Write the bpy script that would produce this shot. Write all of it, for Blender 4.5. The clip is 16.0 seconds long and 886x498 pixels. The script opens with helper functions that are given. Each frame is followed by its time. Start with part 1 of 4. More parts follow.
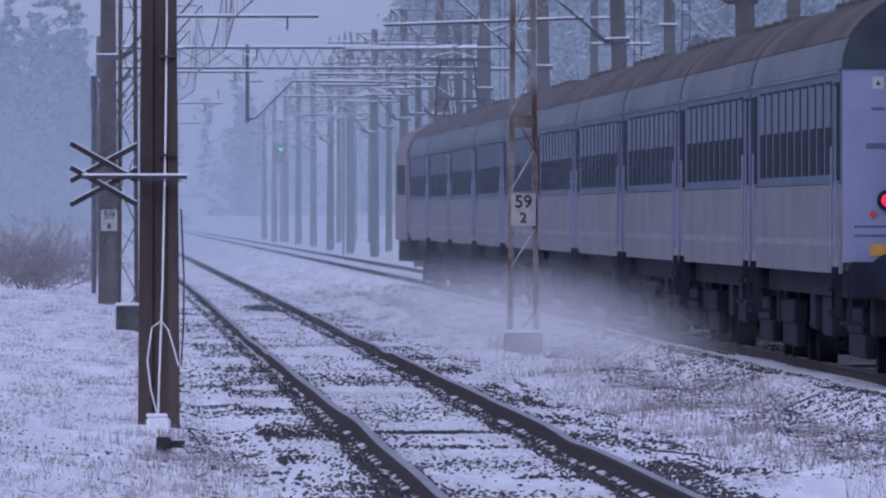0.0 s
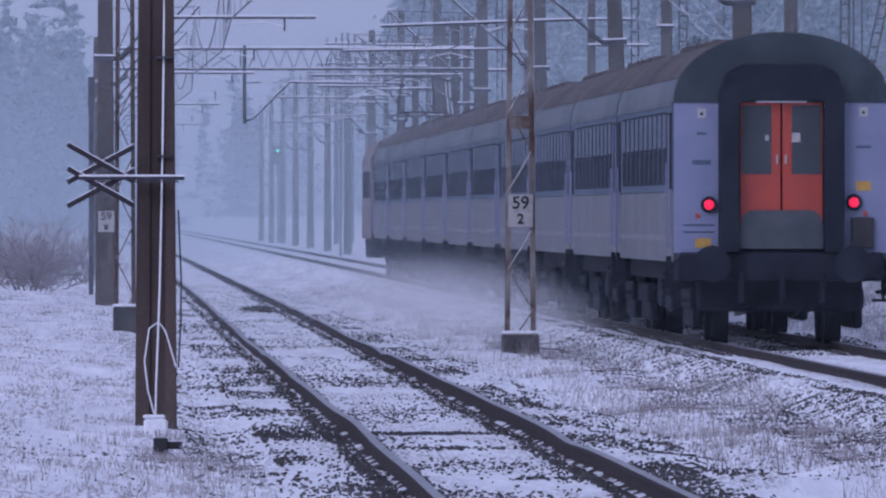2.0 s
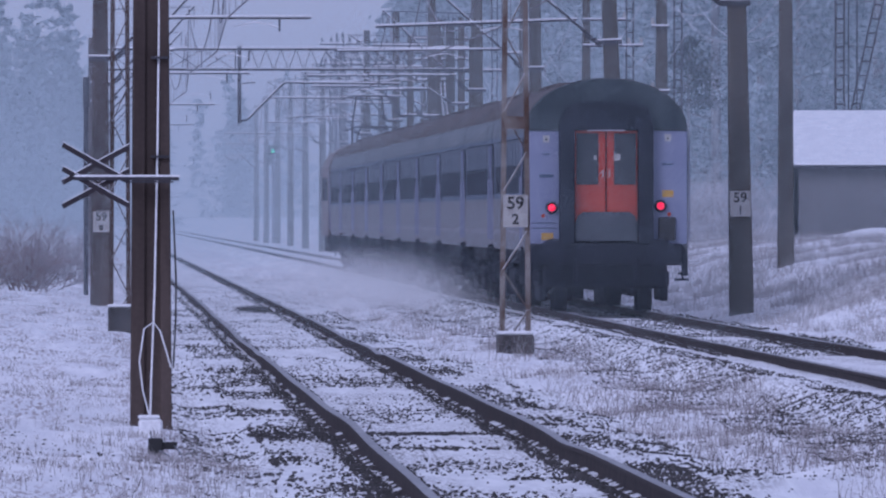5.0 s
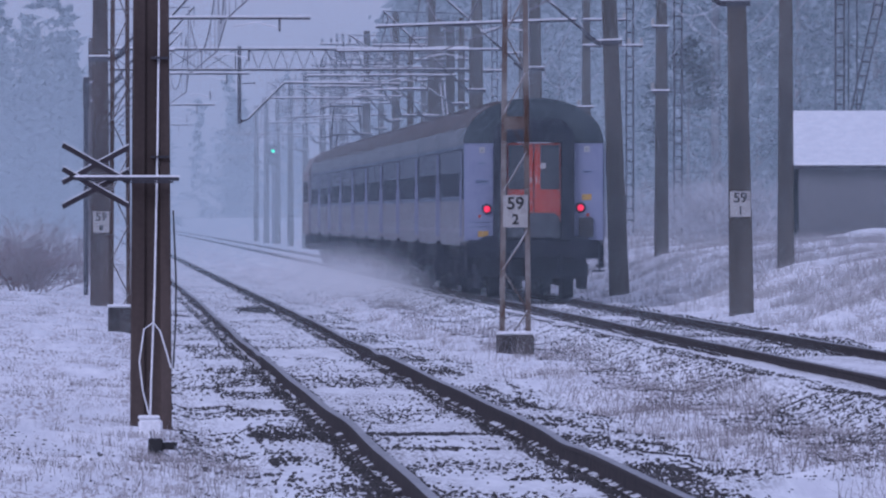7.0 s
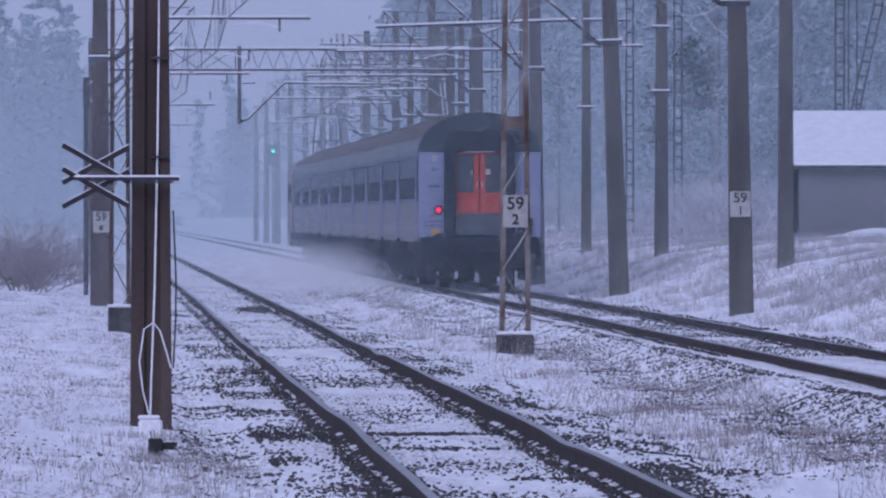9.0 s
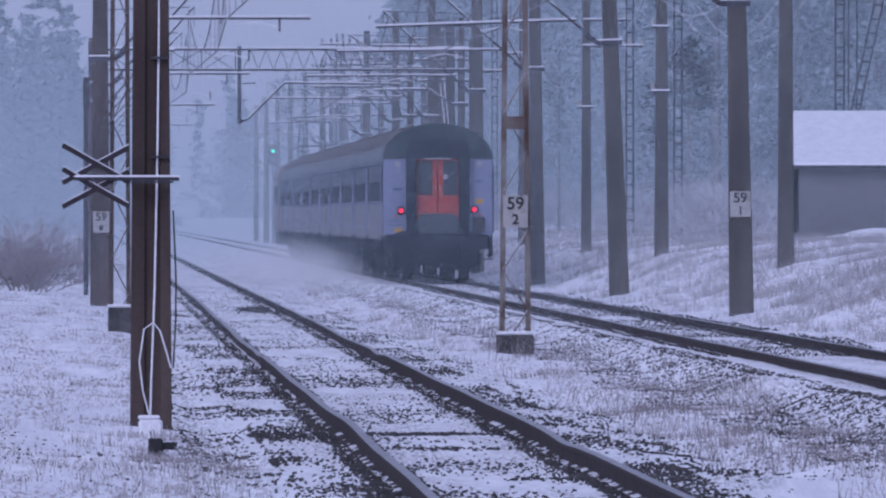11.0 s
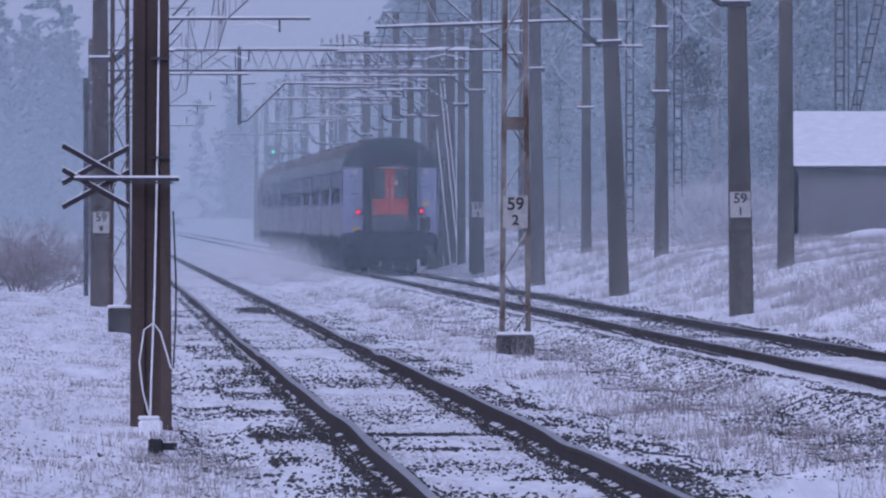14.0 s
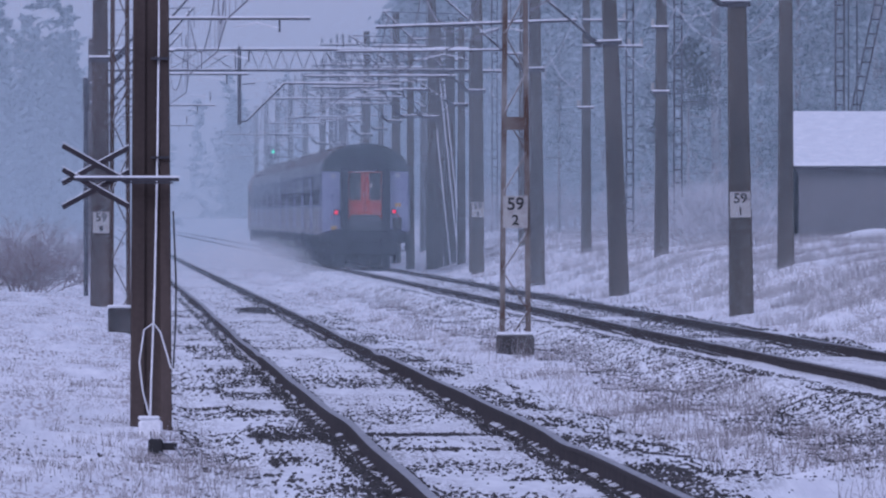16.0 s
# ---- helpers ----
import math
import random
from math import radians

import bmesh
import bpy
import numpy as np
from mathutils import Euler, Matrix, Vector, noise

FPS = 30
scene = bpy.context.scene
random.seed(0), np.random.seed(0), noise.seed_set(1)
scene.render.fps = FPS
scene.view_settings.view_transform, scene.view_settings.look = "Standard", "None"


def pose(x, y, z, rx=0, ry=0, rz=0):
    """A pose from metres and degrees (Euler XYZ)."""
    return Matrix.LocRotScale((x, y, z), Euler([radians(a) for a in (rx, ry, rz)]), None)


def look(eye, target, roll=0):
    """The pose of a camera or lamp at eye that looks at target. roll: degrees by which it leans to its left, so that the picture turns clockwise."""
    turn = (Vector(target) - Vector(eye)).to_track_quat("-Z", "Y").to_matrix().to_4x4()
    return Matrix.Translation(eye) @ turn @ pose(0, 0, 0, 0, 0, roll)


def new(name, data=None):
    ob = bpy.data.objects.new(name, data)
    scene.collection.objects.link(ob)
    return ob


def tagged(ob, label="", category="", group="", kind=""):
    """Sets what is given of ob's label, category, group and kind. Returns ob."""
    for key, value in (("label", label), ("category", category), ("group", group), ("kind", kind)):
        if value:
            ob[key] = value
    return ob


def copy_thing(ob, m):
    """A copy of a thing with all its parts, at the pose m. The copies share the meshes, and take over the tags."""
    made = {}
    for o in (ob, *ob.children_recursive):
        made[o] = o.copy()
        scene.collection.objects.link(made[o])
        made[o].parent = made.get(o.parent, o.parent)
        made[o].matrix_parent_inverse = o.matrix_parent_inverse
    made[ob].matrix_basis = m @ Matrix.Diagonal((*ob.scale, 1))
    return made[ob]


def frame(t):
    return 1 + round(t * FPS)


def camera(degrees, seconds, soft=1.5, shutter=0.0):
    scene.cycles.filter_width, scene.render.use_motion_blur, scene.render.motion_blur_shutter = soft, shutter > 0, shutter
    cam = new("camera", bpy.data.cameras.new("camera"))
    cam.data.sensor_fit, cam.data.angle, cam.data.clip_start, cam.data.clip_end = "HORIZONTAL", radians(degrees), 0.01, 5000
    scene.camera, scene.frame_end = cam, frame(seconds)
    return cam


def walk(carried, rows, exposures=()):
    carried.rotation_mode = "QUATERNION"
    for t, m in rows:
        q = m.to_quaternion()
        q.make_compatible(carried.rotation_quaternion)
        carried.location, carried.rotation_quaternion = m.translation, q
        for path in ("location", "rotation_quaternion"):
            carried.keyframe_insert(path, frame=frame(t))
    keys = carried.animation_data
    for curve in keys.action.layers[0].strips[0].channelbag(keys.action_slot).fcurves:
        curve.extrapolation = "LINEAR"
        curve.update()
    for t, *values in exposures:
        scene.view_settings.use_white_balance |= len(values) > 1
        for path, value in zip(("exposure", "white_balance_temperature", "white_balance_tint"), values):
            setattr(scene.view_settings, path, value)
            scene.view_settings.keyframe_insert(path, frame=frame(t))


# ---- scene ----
F = 31390.0          # focal length in picture units, for aiming only
EYE = (0.0, 0.0, 1.75)


def aim(px, py):
    """The camera's pose when its picture is shifted by px, py (right, down)."""
    d = 300.0
    return look(EYE, ((622 - px) / F * d, d, EYE[2] - (58 - py) / F * d))


cam = camera(2.862, 16.0, soft=2.2)
walk(cam, [(0, aim(14, -3)), (0.5, aim(14, -2)), (1.0, aim(12.5, -4)), (1.5, aim(8.5, -2)), (2.0, aim(9, -1)),
           (2.5, aim(7.5, 2)), (3.0, aim(1.5, -3)), (3.5, aim(0, -1.5)), (4.0, aim(0, -1.5)), (4.5, aim(0, -1)), (6.5, aim(0, 0)),
           (9.0, aim(0, 0)), (13.5, aim(0, 0)), (14.0, aim(0, 1)), (16.0, aim(0, 1))],
     exposures=[(0, 0.08, 4920, 32), (16, 0.08, 4920, 32)])

# ---- world and sun: a dull winter day under thin cloud ----
world = bpy.data.worlds.new("winter_sky")
scene.world = world
world.use_nodes = True
wn = world.node_tree
wn.nodes.clear()
sky = wn.nodes.new("ShaderNodeTexSky")
sky.sky_type, sky.sun_disc, sky.sun_elevation, sky.sun_rotation = "NISHITA", False, radians(25), radians(215)
sky.dust_density, sky.air_density = 3.0, 1.0
cloud = wn.nodes.new("ShaderNodeMix")
cloud.data_type = "RGBA"
cloud.inputs[0].default_value = 0.86
cloud.inputs[7].default_value = (3.75, 3.66, 3.70, 1)
wbg = wn.nodes.new("ShaderNodeBackground")
wbg.inputs["Strength"].default_value = 0.115
wout = wn.nodes.new("ShaderNodeOutputWorld")
wn.links.new(sky.outputs[0], cloud.inputs[6])
wn.links.new(cloud.outputs[2], wbg.inputs["Color"])
wn.links.new(wbg.outputs[0], wout.inputs["Surface"])
sun_data = bpy.data.lights.new("sun", "SUN")
sun_data.energy, sun_data.angle, sun_data.color = 0.8, radians(30), (1.0, 0.95, 0.88)
sun = new("sun", sun_data)
sun.matrix_world = look((-60, -90, 70), (0, 0, 0))


# ---- materials ----
def material(name, rough=0.7, metal=0.0):
    m = bpy.data.materials.new(name)
    m.use_nodes = True
    b = m.node_tree.nodes["Principled BSDF"]
    b.inputs["Roughness"].default_value, b.inputs["Metallic"].default_value = rough, metal
    return m, m.node_tree, b


def ramp_noise(nt, scale, lo, hi, a, b, detail=6.0, coord=None, stretch=None):
    """Two colours mixed by noise in metres; the mix turns between lo and hi."""
    co = nt.nodes.new("ShaderNodeTexCoord") if coord is None else coord
    src = co.outputs["Object"]
    if stretch:
        mp = nt.nodes.new("ShaderNodeMapping")
        mp.inputs["Scale"].default_value = stretch
        nt.links.new(src, mp.inputs["Vector"])
        src = mp.outputs[0]
    n = nt.nodes.new("ShaderNodeTexNoise")
    n.inputs["Scale"].default_value, n.inputs["Detail"].default_value = scale, detail
    nt.links.new(src, n.inputs["Vector"])
    r = nt.nodes.new("ShaderNodeValToRGB")
    r.color_ramp.elements[0].position, r.color_ramp.elements[1].position = lo, hi
    r.color_ramp.elements[0].color, r.color_ramp.elements[1].color = (*a, 1), (*b, 1)
    nt.links.new(n.outputs["Fac"], r.inputs["Fac"])
    return r.outputs["Color"], n.outputs["Fac"]


def blend(nt, fac, a, b, mode="MIX"):
    mx = nt.nodes.new("ShaderNodeMix")
    mx.data_type, mx.blend_type = "RGBA", mode
    for sock, v in ((mx.inputs[0], fac), (mx.inputs[6], a), (mx.inputs[7], b)):
        if isinstance(v, (int, float)):
            sock.default_value = v
        elif isinstance(v, tuple):
            sock.default_value = (*v, 1)
        else:
            nt.links.new(v, sock)
    return mx.outputs[2]


def bump(nt, b, height, strength, dist=0.02):
    bp = nt.nodes.new("ShaderNodeBump")
    bp.inputs["Strength"].default_value, bp.inputs["Distance"].default_value = strength, dist
    nt.links.new(height, bp.inputs["Height"])
    nt.links.new(bp.outputs[0], b.inputs["Normal"])


def simple(name, a, b, scale=6.0, rough=0.7, metal=0.0, lo=0.35, hi=0.65, grain=60.0, relief=0.3, stretch=None, spec=0.5):
    m, nt, bs = material(name, rough, metal)
    bs.inputs["Specular IOR Level"].default_value = spec
    col, _ = ramp_noise(nt, scale, lo, hi, a, b, stretch=stretch)
    fine, f = ramp_noise(nt, grain, 0.3, 0.7, (0.8, 0.8, 0.8), (1, 1, 1), 3.0)
    nt.links.new(blend(nt, 1.0, col, fine, "MULTIPLY"), bs.inputs["Base Color"])
    bump(nt, bs, f, relief, 0.01)
    return m


SNOW, nt, bs = material("snow", 0.85)
base, _ = ramp_noise(nt, 1.2, 0.35, 0.65, (0.78, 0.79, 0.82), (0.90, 0.90, 0.92), stretch=(1, 0.1, 1))
patch, _ = ramp_noise(nt, 1.6, 0.40, 0.60, (0, 0, 0), (1, 1, 1), 4.0, stretch=(1, 0.05, 1))
thin, tf = ramp_noise(nt, 26.0, 0.50, 0.60, (0, 0, 0), (1, 1, 1), 5.0, stretch=(1, 0.06, 1))
lump, lf = ramp_noise(nt, 7.0, 0.35, 0.65, (0.86, 0.86, 0.88), (1, 1, 1), 5.0, stretch=(1, 0.08, 1))
both = blend(nt, 1.0, patch, thin, "MULTIPLY")
base = blend(nt, 1.0, base, lump, "MULTIPLY")
nt.links.new(blend(nt, both, base, (0.36, 0.32, 0.33)), bs.inputs["Base Color"])
bump(nt, bs, tf, 0.5, 0.03)
CAP = simple("snow_cap", (0.80, 0.81, 0.84), (0.90, 0.91, 0.93), 4.0, 0.85, grain=30.0)
STONE = simple("ballast_stone", (0.035, 0.033, 0.035), (0.10, 0.095, 0.095), 3.0, 0.9, grain=40.0)
CONCRETE = simple("weathered_concrete", (0.052, 0.047, 0.041), (0.108, 0.099, 0.086), 0.9, 0.9, grain=25.0, stretch=(3, 3, 0.5))
CONCRETE_DARK = simple("damp_dark_concrete", (0.045, 0.032, 0.028), (0.10, 0.075, 0.065), 0.9, 0.9, grain=25.0, stretch=(3, 3, 0.5))
RAILSIDE = simple("rusty_rail_steel", (0.018, 0.014, 0.017), (0.048, 0.034, 0.032), 3.0, 0.8, 0.1, spec=0.3)
RAILTOP = simple("polished_rail_head", (0.22, 0.22, 0.24), (0.34, 0.34, 0.36), 2.0, 0.4, 0.7)
RUST = simple("flaking_rusty_paint", (0.07, 0.035, 0.02), (0.26, 0.24, 0.22), 2.2, 0.8, 0.1, 0.4, 0.6)
GALV = simple("grey_galvanised_steel", (0.12, 0.13, 0.15), (0.22, 0.23, 0.26), 3.0, 0.6, 0.4)
DARKSTEEL = simple("dark_painted_steel", (0.035, 0.035, 0.045), (0.07, 0.07, 0.085), 3.0, 0.7, 0.2)
WIRE = simple("frosted_wire", (0.60, 0.61, 0.64), (0.82, 0.83, 0.86), 1.5, 0.9)
OVERHEAD = simple("half_frosted_copper_wire", (0.06, 0.055, 0.06), (0.34, 0.34, 0.37), 2.2, 0.8)
BARK = simple("frosted_pine_bark", (0.13, 0.13, 0.135), (0.36, 0.37, 0.39), 1.6, 0.95, grain=12.0)
COACH_SIDE = simple("faded_grey_coach_paint", (0.150, 0.152, 0.166), (0.198, 0.200, 0.216), 0.7, 0.6, stretch=(1, 0.4, 1), spec=0.15)
COACH_UPPER = simple("blue_coach_paint", (0.070, 0.100, 0.150), (0.100, 0.135, 0.190), 0.7, 0.6, stretch=(1, 0.4, 1), spec=0.15)
COACH_END = simple("pale_blue_coach_paint", (0.185, 0.205, 0.315), (0.23, 0.25, 0.365), 1.3, 0.45)
COACH_LINE = simple("dark_blue_trim", (0.20, 0.19, 0.22), (0.26, 0.25, 0.28), 1.0, 0.6, spec=0.15)
ROOF = simple("sooty_coach_roof", (0.064, 0.059, 0.060), (0.138, 0.122, 0.118), 0.6, 0.85, spec=0.15, stretch=(1, 0.25, 1))
SHOULDER = simple("dirty_teal_roof_shoulder", (0.125, 0.148, 0.165), (0.185, 0.205, 0.222), 0.8, 0.7, spec=0.15, stretch=(1, 0.3, 1))
ROOF_END = simple("grimy_teal_roof_end", (0.030, 0.042, 0.050), (0.060, 0.078, 0.085), 1.5, 0.8, spec=0.2)
RUBBER = simple("black_gangway_rubber", (0.010, 0.013, 0.022), (0.018, 0.022, 0.034), 2.0, 0.8, spec=0.2)
CHASSIS = simple("sooty_underframe", (0.012, 0.014, 0.023), (0.026, 0.029, 0.042), 2.0, 0.9, spec=0.15)
RED = simple("red_door_paint", (0.36, 0.042, 0.020), (0.45, 0.058, 0.027), 2.0, 0.4)
PLATE = simple("grey_bridge_plate", (0.055, 0.065, 0.075), (0.09, 0.10, 0.11), 3.0, 0.7, 0.3)
YELLOW = simple("yellow_sticker", (0.42, 0.24, 0.03), (0.55, 0.33, 0.05), 8.0, 0.5)
WHITE = simple("white_enamel", (0.28, 0.27, 0.26), (0.42, 0.41, 0.39), 5.0, 0.5, lo=0.3, hi=0.5)
BLACK = simple("black_paint", (0.012, 0.012, 0.014), (0.02, 0.02, 0.022), 5.0, 0.6)
SIGNDARK = simple("dark_sign_back", (0.012, 0.008, 0.014), (0.026, 0.018, 0.026), 5.0, 0.6)
LOCO = simple("brown_loco_paint", (0.10, 0.075, 0.075), (0.16, 0.12, 0.12), 0.8, 0.5)
WALLBOARD = simple("grey_render_wall", (0.15, 0.15, 0.16), (0.18, 0.18, 0.19), 1.1, 0.9)
BRICKEND = simple("pale_gable_wall", (0.22, 0.22, 0.23), (0.30, 0.30, 0.31), 1.0, 0.9)
TWIG = simple("bare_brown_twigs", (0.14, 0.10, 0.10), (0.34, 0.30, 0.31), 1.2, 0.95)
STALK = simple("dead_frosted_grass", (0.13, 0.11, 0.11), (0.50, 0.48, 0.49), 0.8, 0.95)
TUFT = simple("grey_frosted_grass", (0.20, 0.185, 0.19), (0.50, 0.49, 0.50), 0.8, 0.95)
SLEEPER = simple("snow_dusted_sleeper", (0.06, 0.05, 0.045), (0.12, 0.11, 0.10), 3.0, 0.9)

# snow that lies thin on ballast: dark stones show through in patches
BED, nt, bs = material("snow_on_ballast", 0.9)
patch, _ = ramp_noise(nt, 1.9, 0.30, 0.56, (0.0, 0.0, 0.0), (1, 1, 1), 5.0, stretch=(1.0, 0.05, 1.0))
speck, sf = ramp_noise(nt, 34.0, 0.40, 0.50, (0.0, 0.0, 0.0), (1, 1, 1), 4.0, stretch=(1.0, 0.06, 1.0))
speck2 = blend(nt, 1.0, patch, speck, "LIGHTEN")
tone, _ = ramp_noise(nt, 6.0, 0.35, 0.65, (0.72, 0.73, 0.76), (0.86, 0.87, 0.89), 5.0, stretch=(1.0, 0.08, 1.0))
nt.links.new(blend(nt, speck2, (0.17, 0.155, 0.16), tone), bs.inputs["Base Color"])
bump(nt, bs, sf, 0.6, 0.03)

# frosted needles
NEEDLE, nt, bs = material("frosted_needles", 0.9)
geo = nt.nodes.new("ShaderNodeNewGeometry")
rr = nt.nodes.new("ShaderNodeValToRGB")
rr.color_ramp.elements[0].color, rr.color_ramp.elements[1].color = (0.17, 0.235, 0.255, 1), (0.45, 0.52, 0.56, 1)
rr.color_ramp.elements[0].position, rr.color_ramp.elements[1].position = 0.15, 0.95
nt.links.new(geo.outputs["Random Per Island"], rr.inputs["Fac"])
nt.links.new(rr.outputs["Color"], bs.inputs["Base Color"])

# narrower colour range than NEEDLE: haze over the far wood is painted in
FAR_NEEDLE, nt, bs = material("haze_toned_far_needles", 0.9)
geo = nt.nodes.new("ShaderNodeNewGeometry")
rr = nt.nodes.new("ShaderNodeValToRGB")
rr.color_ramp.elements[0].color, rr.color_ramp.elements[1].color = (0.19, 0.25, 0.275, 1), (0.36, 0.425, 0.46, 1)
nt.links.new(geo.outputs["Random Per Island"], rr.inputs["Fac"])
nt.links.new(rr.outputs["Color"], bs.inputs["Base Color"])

GLASS, nt, bs = material("dark_window_glass", 0.08)
bs.inputs["Base Color"].default_value = (0.016, 0.021, 0.032, 1)
bs.inputs["Specular IOR Level"].default_value, bs.inputs["Roughness"].default_value = 0.02, 0.6
PANE = simple("dull_gangway_glass", (0.028, 0.036, 0.044), (0.045, 0.055, 0.062), 1.5, 0.35)
# paler blue for the upper half of the windows: painted reflection of the sky
GLASS_TOP = simple("painted_sky_reflection", (0.062, 0.086, 0.120), (0.090, 0.120, 0.162), 2.0, 0.5, spec=0.15)


def glow(name, colour, power):
    m, nt, bs = material(name, 0.3)
    bs.inputs["Base Color"].default_value = (*colour, 1)
    bs.inputs["Emission Color"].default_value = (*colour, 1)
    bs.inputs["Emission Strength"].default_value = power
    return m


TAIL = glow("red_tail_light_glass", (1.0, 0.008, 0.04), 0.75)
GREEN = glow("green_signal_light", (0.02, 1.0, 0.35), 4.0)


def scatterer(name, colour):
    """Fine mist or powder snow: scatters daylight on both sides."""
    m = bpy.data.materials.new(name)
    m.use_nodes = True
    nt = m.node_tree
    nt.nodes.clear()
    out, both = nt.nodes.new("ShaderNodeOutputMaterial"), nt.nodes.new("ShaderNodeMixShader")
    df, tl = nt.nodes.new("ShaderNodeBsdfDiffuse"), nt.nodes.new("ShaderNodeBsdfTranslucent")
    for sh in (df, tl):
        sh.inputs["Color"].default_value = (*colour, 1)
    both.inputs[0].default_value = 0.5
    nt.links.new(df.outputs[0], both.inputs[1])
    nt.links.new(tl.outputs[0], both.inputs[2])
    nt.links.new(both.outputs[0], out.inputs["Surface"])
    return m


MIST = scatterer("fine_mist", (0.565, 0.665, 0.725))
POWDER = scatterer("powder_snow", (0.85, 0.86, 0.88))


# ---- mesh helpers ----
def box(bm, x0, x1, y0, y1, z0, z1):
    v = [bm.verts.new(p) for p in ((x0, y0, z0), (x1, y0, z0), (x1, y1, z0), (x0, y1, z0), (x0, y0, z1), (x1, y0, z1), (x1, y1, z1), (x0, y1, z1))]
    for f in ((3, 2, 1, 0), (4, 5, 6, 7), (0, 1, 5, 4), (1, 2, 6, 5), (2, 3, 7, 6), (3, 0, 4, 7)):
        bm.faces.new([v[i] for i in f])
    return v


def tube(bm, p, q, r, r2=None, n=6):
    p, q = Vector(p), Vector(q)
    d = (q - p).normalized()
    a = d.orthogonal().normalized()
    b = d.cross(a)
    rings = []
    for c, rad in ((p, r), (q, r if r2 is None else r2)):
        rings.append([bm.verts.new(c + (a * math.cos(2 * math.pi * i / n) + b * math.sin(2 * math.pi * i / n)) * rad) for i in range(n)])
    for i in range(n):
        bm.faces.new((rings[0][i], rings[0][(i + 1) % n], rings[1][(i + 1) % n], rings[1][i]))
    bm.faces.new(rings[0][::-1])
    bm.faces.new(rings[1])


def path_tube(bm, pts, r, n=5):
    """One bent tube through the points."""
    pts = [Vector(p) for p in pts]
    rings = []
    a = None
    for i, p in enumerate(pts):
        d = (pts[min(i + 1, len(pts) - 1)] - pts[max(i - 1, 0)]).normalized()
        a = d.orthogonal().normalized() if a is None else (a - d * a.dot(d)).normalized()
        b = d.cross(a)
        rings.append([bm.verts.new(p + (a * math.cos(2 * math.pi * k / n) + b * math.sin(2 * math.pi * k / n)) * r) for k in range(n)])
    for ra, rb in zip(rings, rings[1:]):
        for k in range(n):
            bm.faces.new((ra[k], ra[(k + 1) % n], rb[(k + 1) % n], rb[k]))
    bm.faces.new(rings[0][::-1])
    bm.faces.new(rings[-1])


def extrude_y(bm, prof, y0, y1):
    """A closed profile in x, z drawn along y."""
    a = [bm.verts.new((x, y0, z)) for x, z in prof]
    b = [bm.verts.new((x, y1, z)) for x, z in prof]
    k = len(prof)
    for i in range(k):
        bm.faces.new((a[i], a[(i + 1) % k], b[(i + 1) % k], b[i]))
    bm.faces.new(a[::-1])
    bm.faces.new(b)


def bevel(bm, w):
    bmesh.ops.bevel(bm, geom=bm.edges[:], offset=w, segments=1, affect="EDGES")


def mesh_of(name, bm, mat):
    bmesh.ops.recalc_face_normals(bm, faces=bm.faces[:])
    me = bpy.data.meshes.new(name)
    bm.to_mesh(me)
    bm.free()
    me.materials.append(mat)
    return me


def part(name, bm, mat, parent, label=""):
    ob = new(name, bm if isinstance(bm, bpy.types.Mesh) else mesh_of(name, bm, mat))
    ob.parent = parent
    if label:
        ob["label"] = label
    return ob


def thing(name, label, category, at=(0, 0, 0), group="", kind=""):
    ob = new(name)
    ob.location = at
    return tagged(ob, label, category, group, kind)


def boxes(*dims, bev=0.0):
    bm = bmesh.new()
    for d in dims:
        box(bm, *d)
    if bev:
        bevel(bm, bev)
    return bm


def tubes(*segs, n=6):
    bm = bmesh.new()
    for s in segs:
        tube(bm, *s[:3], s[3] if len(s) > 3 else None, n=n)
    return bm


# ---- ground ----
PROFILE = ((-200, 0.6), (-30, 0.3), (-6, 0.15), (-2.0, 0.02), (-0.4, -0.06), (0.5, -0.12), (1.0, -0.20), (1.45, -0.160), (4.45, -0.160), (5.0, -0.24), (5.7, -0.16), (6.1, -0.17),
           (6.7, -0.19), (7.3, 0.01), (10.3, 0.01), (10.8, -0.12), (11.6, -0.04), (12.6, 0.25), (13.9, 0.75), (16, 1.1), (22, 1.3), (60, 1.5), (300, 2.0))
PX, PZ = [p[0] for p in PROFILE], [p[1] for p in PROFILE]


def ground_z(x):
    return float(np.interp(x, PX, PZ))


def rough_field(X, Y):
    """Soft unevenness of the snow, from sums of waves."""
    rs = np.random.RandomState(5)
    Z = np.zeros_like(X)
    for wl, amp in ((9.0, 0.030), (4.0, 0.018), (1.6, 0.012), (0.8, 0.010), (0.45, 0.007)):
        for _ in range(5):
            th, ph = rs.uniform(0, 6.28), rs.uniform(0, 6.28)
            Z += amp * 0.6 * np.sin((X * math.cos(th) + Y * math.sin(th) * 0.45) * 6.283 / wl + ph)
    return Z


xs = np.concatenate([np.array([-400, -150, -70, -35, -20, -12, -8, -5.5, -4.2]), np.arange(-3.4, 12.9, 0.13), np.array([13.4, 13.9, 14.5, 15.2, 16, 17, 18.5, 20, 22, 25, 30, 40, 60, 100, 200, 500])])
ys = np.concatenate([np.array([-60, -20, 20, 60, 85]), np.arange(95, 300, 0.42), np.arange(300, 620, 1.3), np.arange(620, 1200, 5), np.geomspace(1200, 4200, 16)])
GX, GY = np.meshgrid(xs, ys)
amp = np.where((GX > 1.4) & (GX < 4.5), 0.16, np.where((GX > 7.3) & (GX < 10.3), 0.16, 1.0))
GZ = np.interp(GX, PX, PZ) + rough_field(GX, GY) * amp
nx = len(xs)
idx = np.arange(len(ys) * nx).reshape(len(ys), nx)
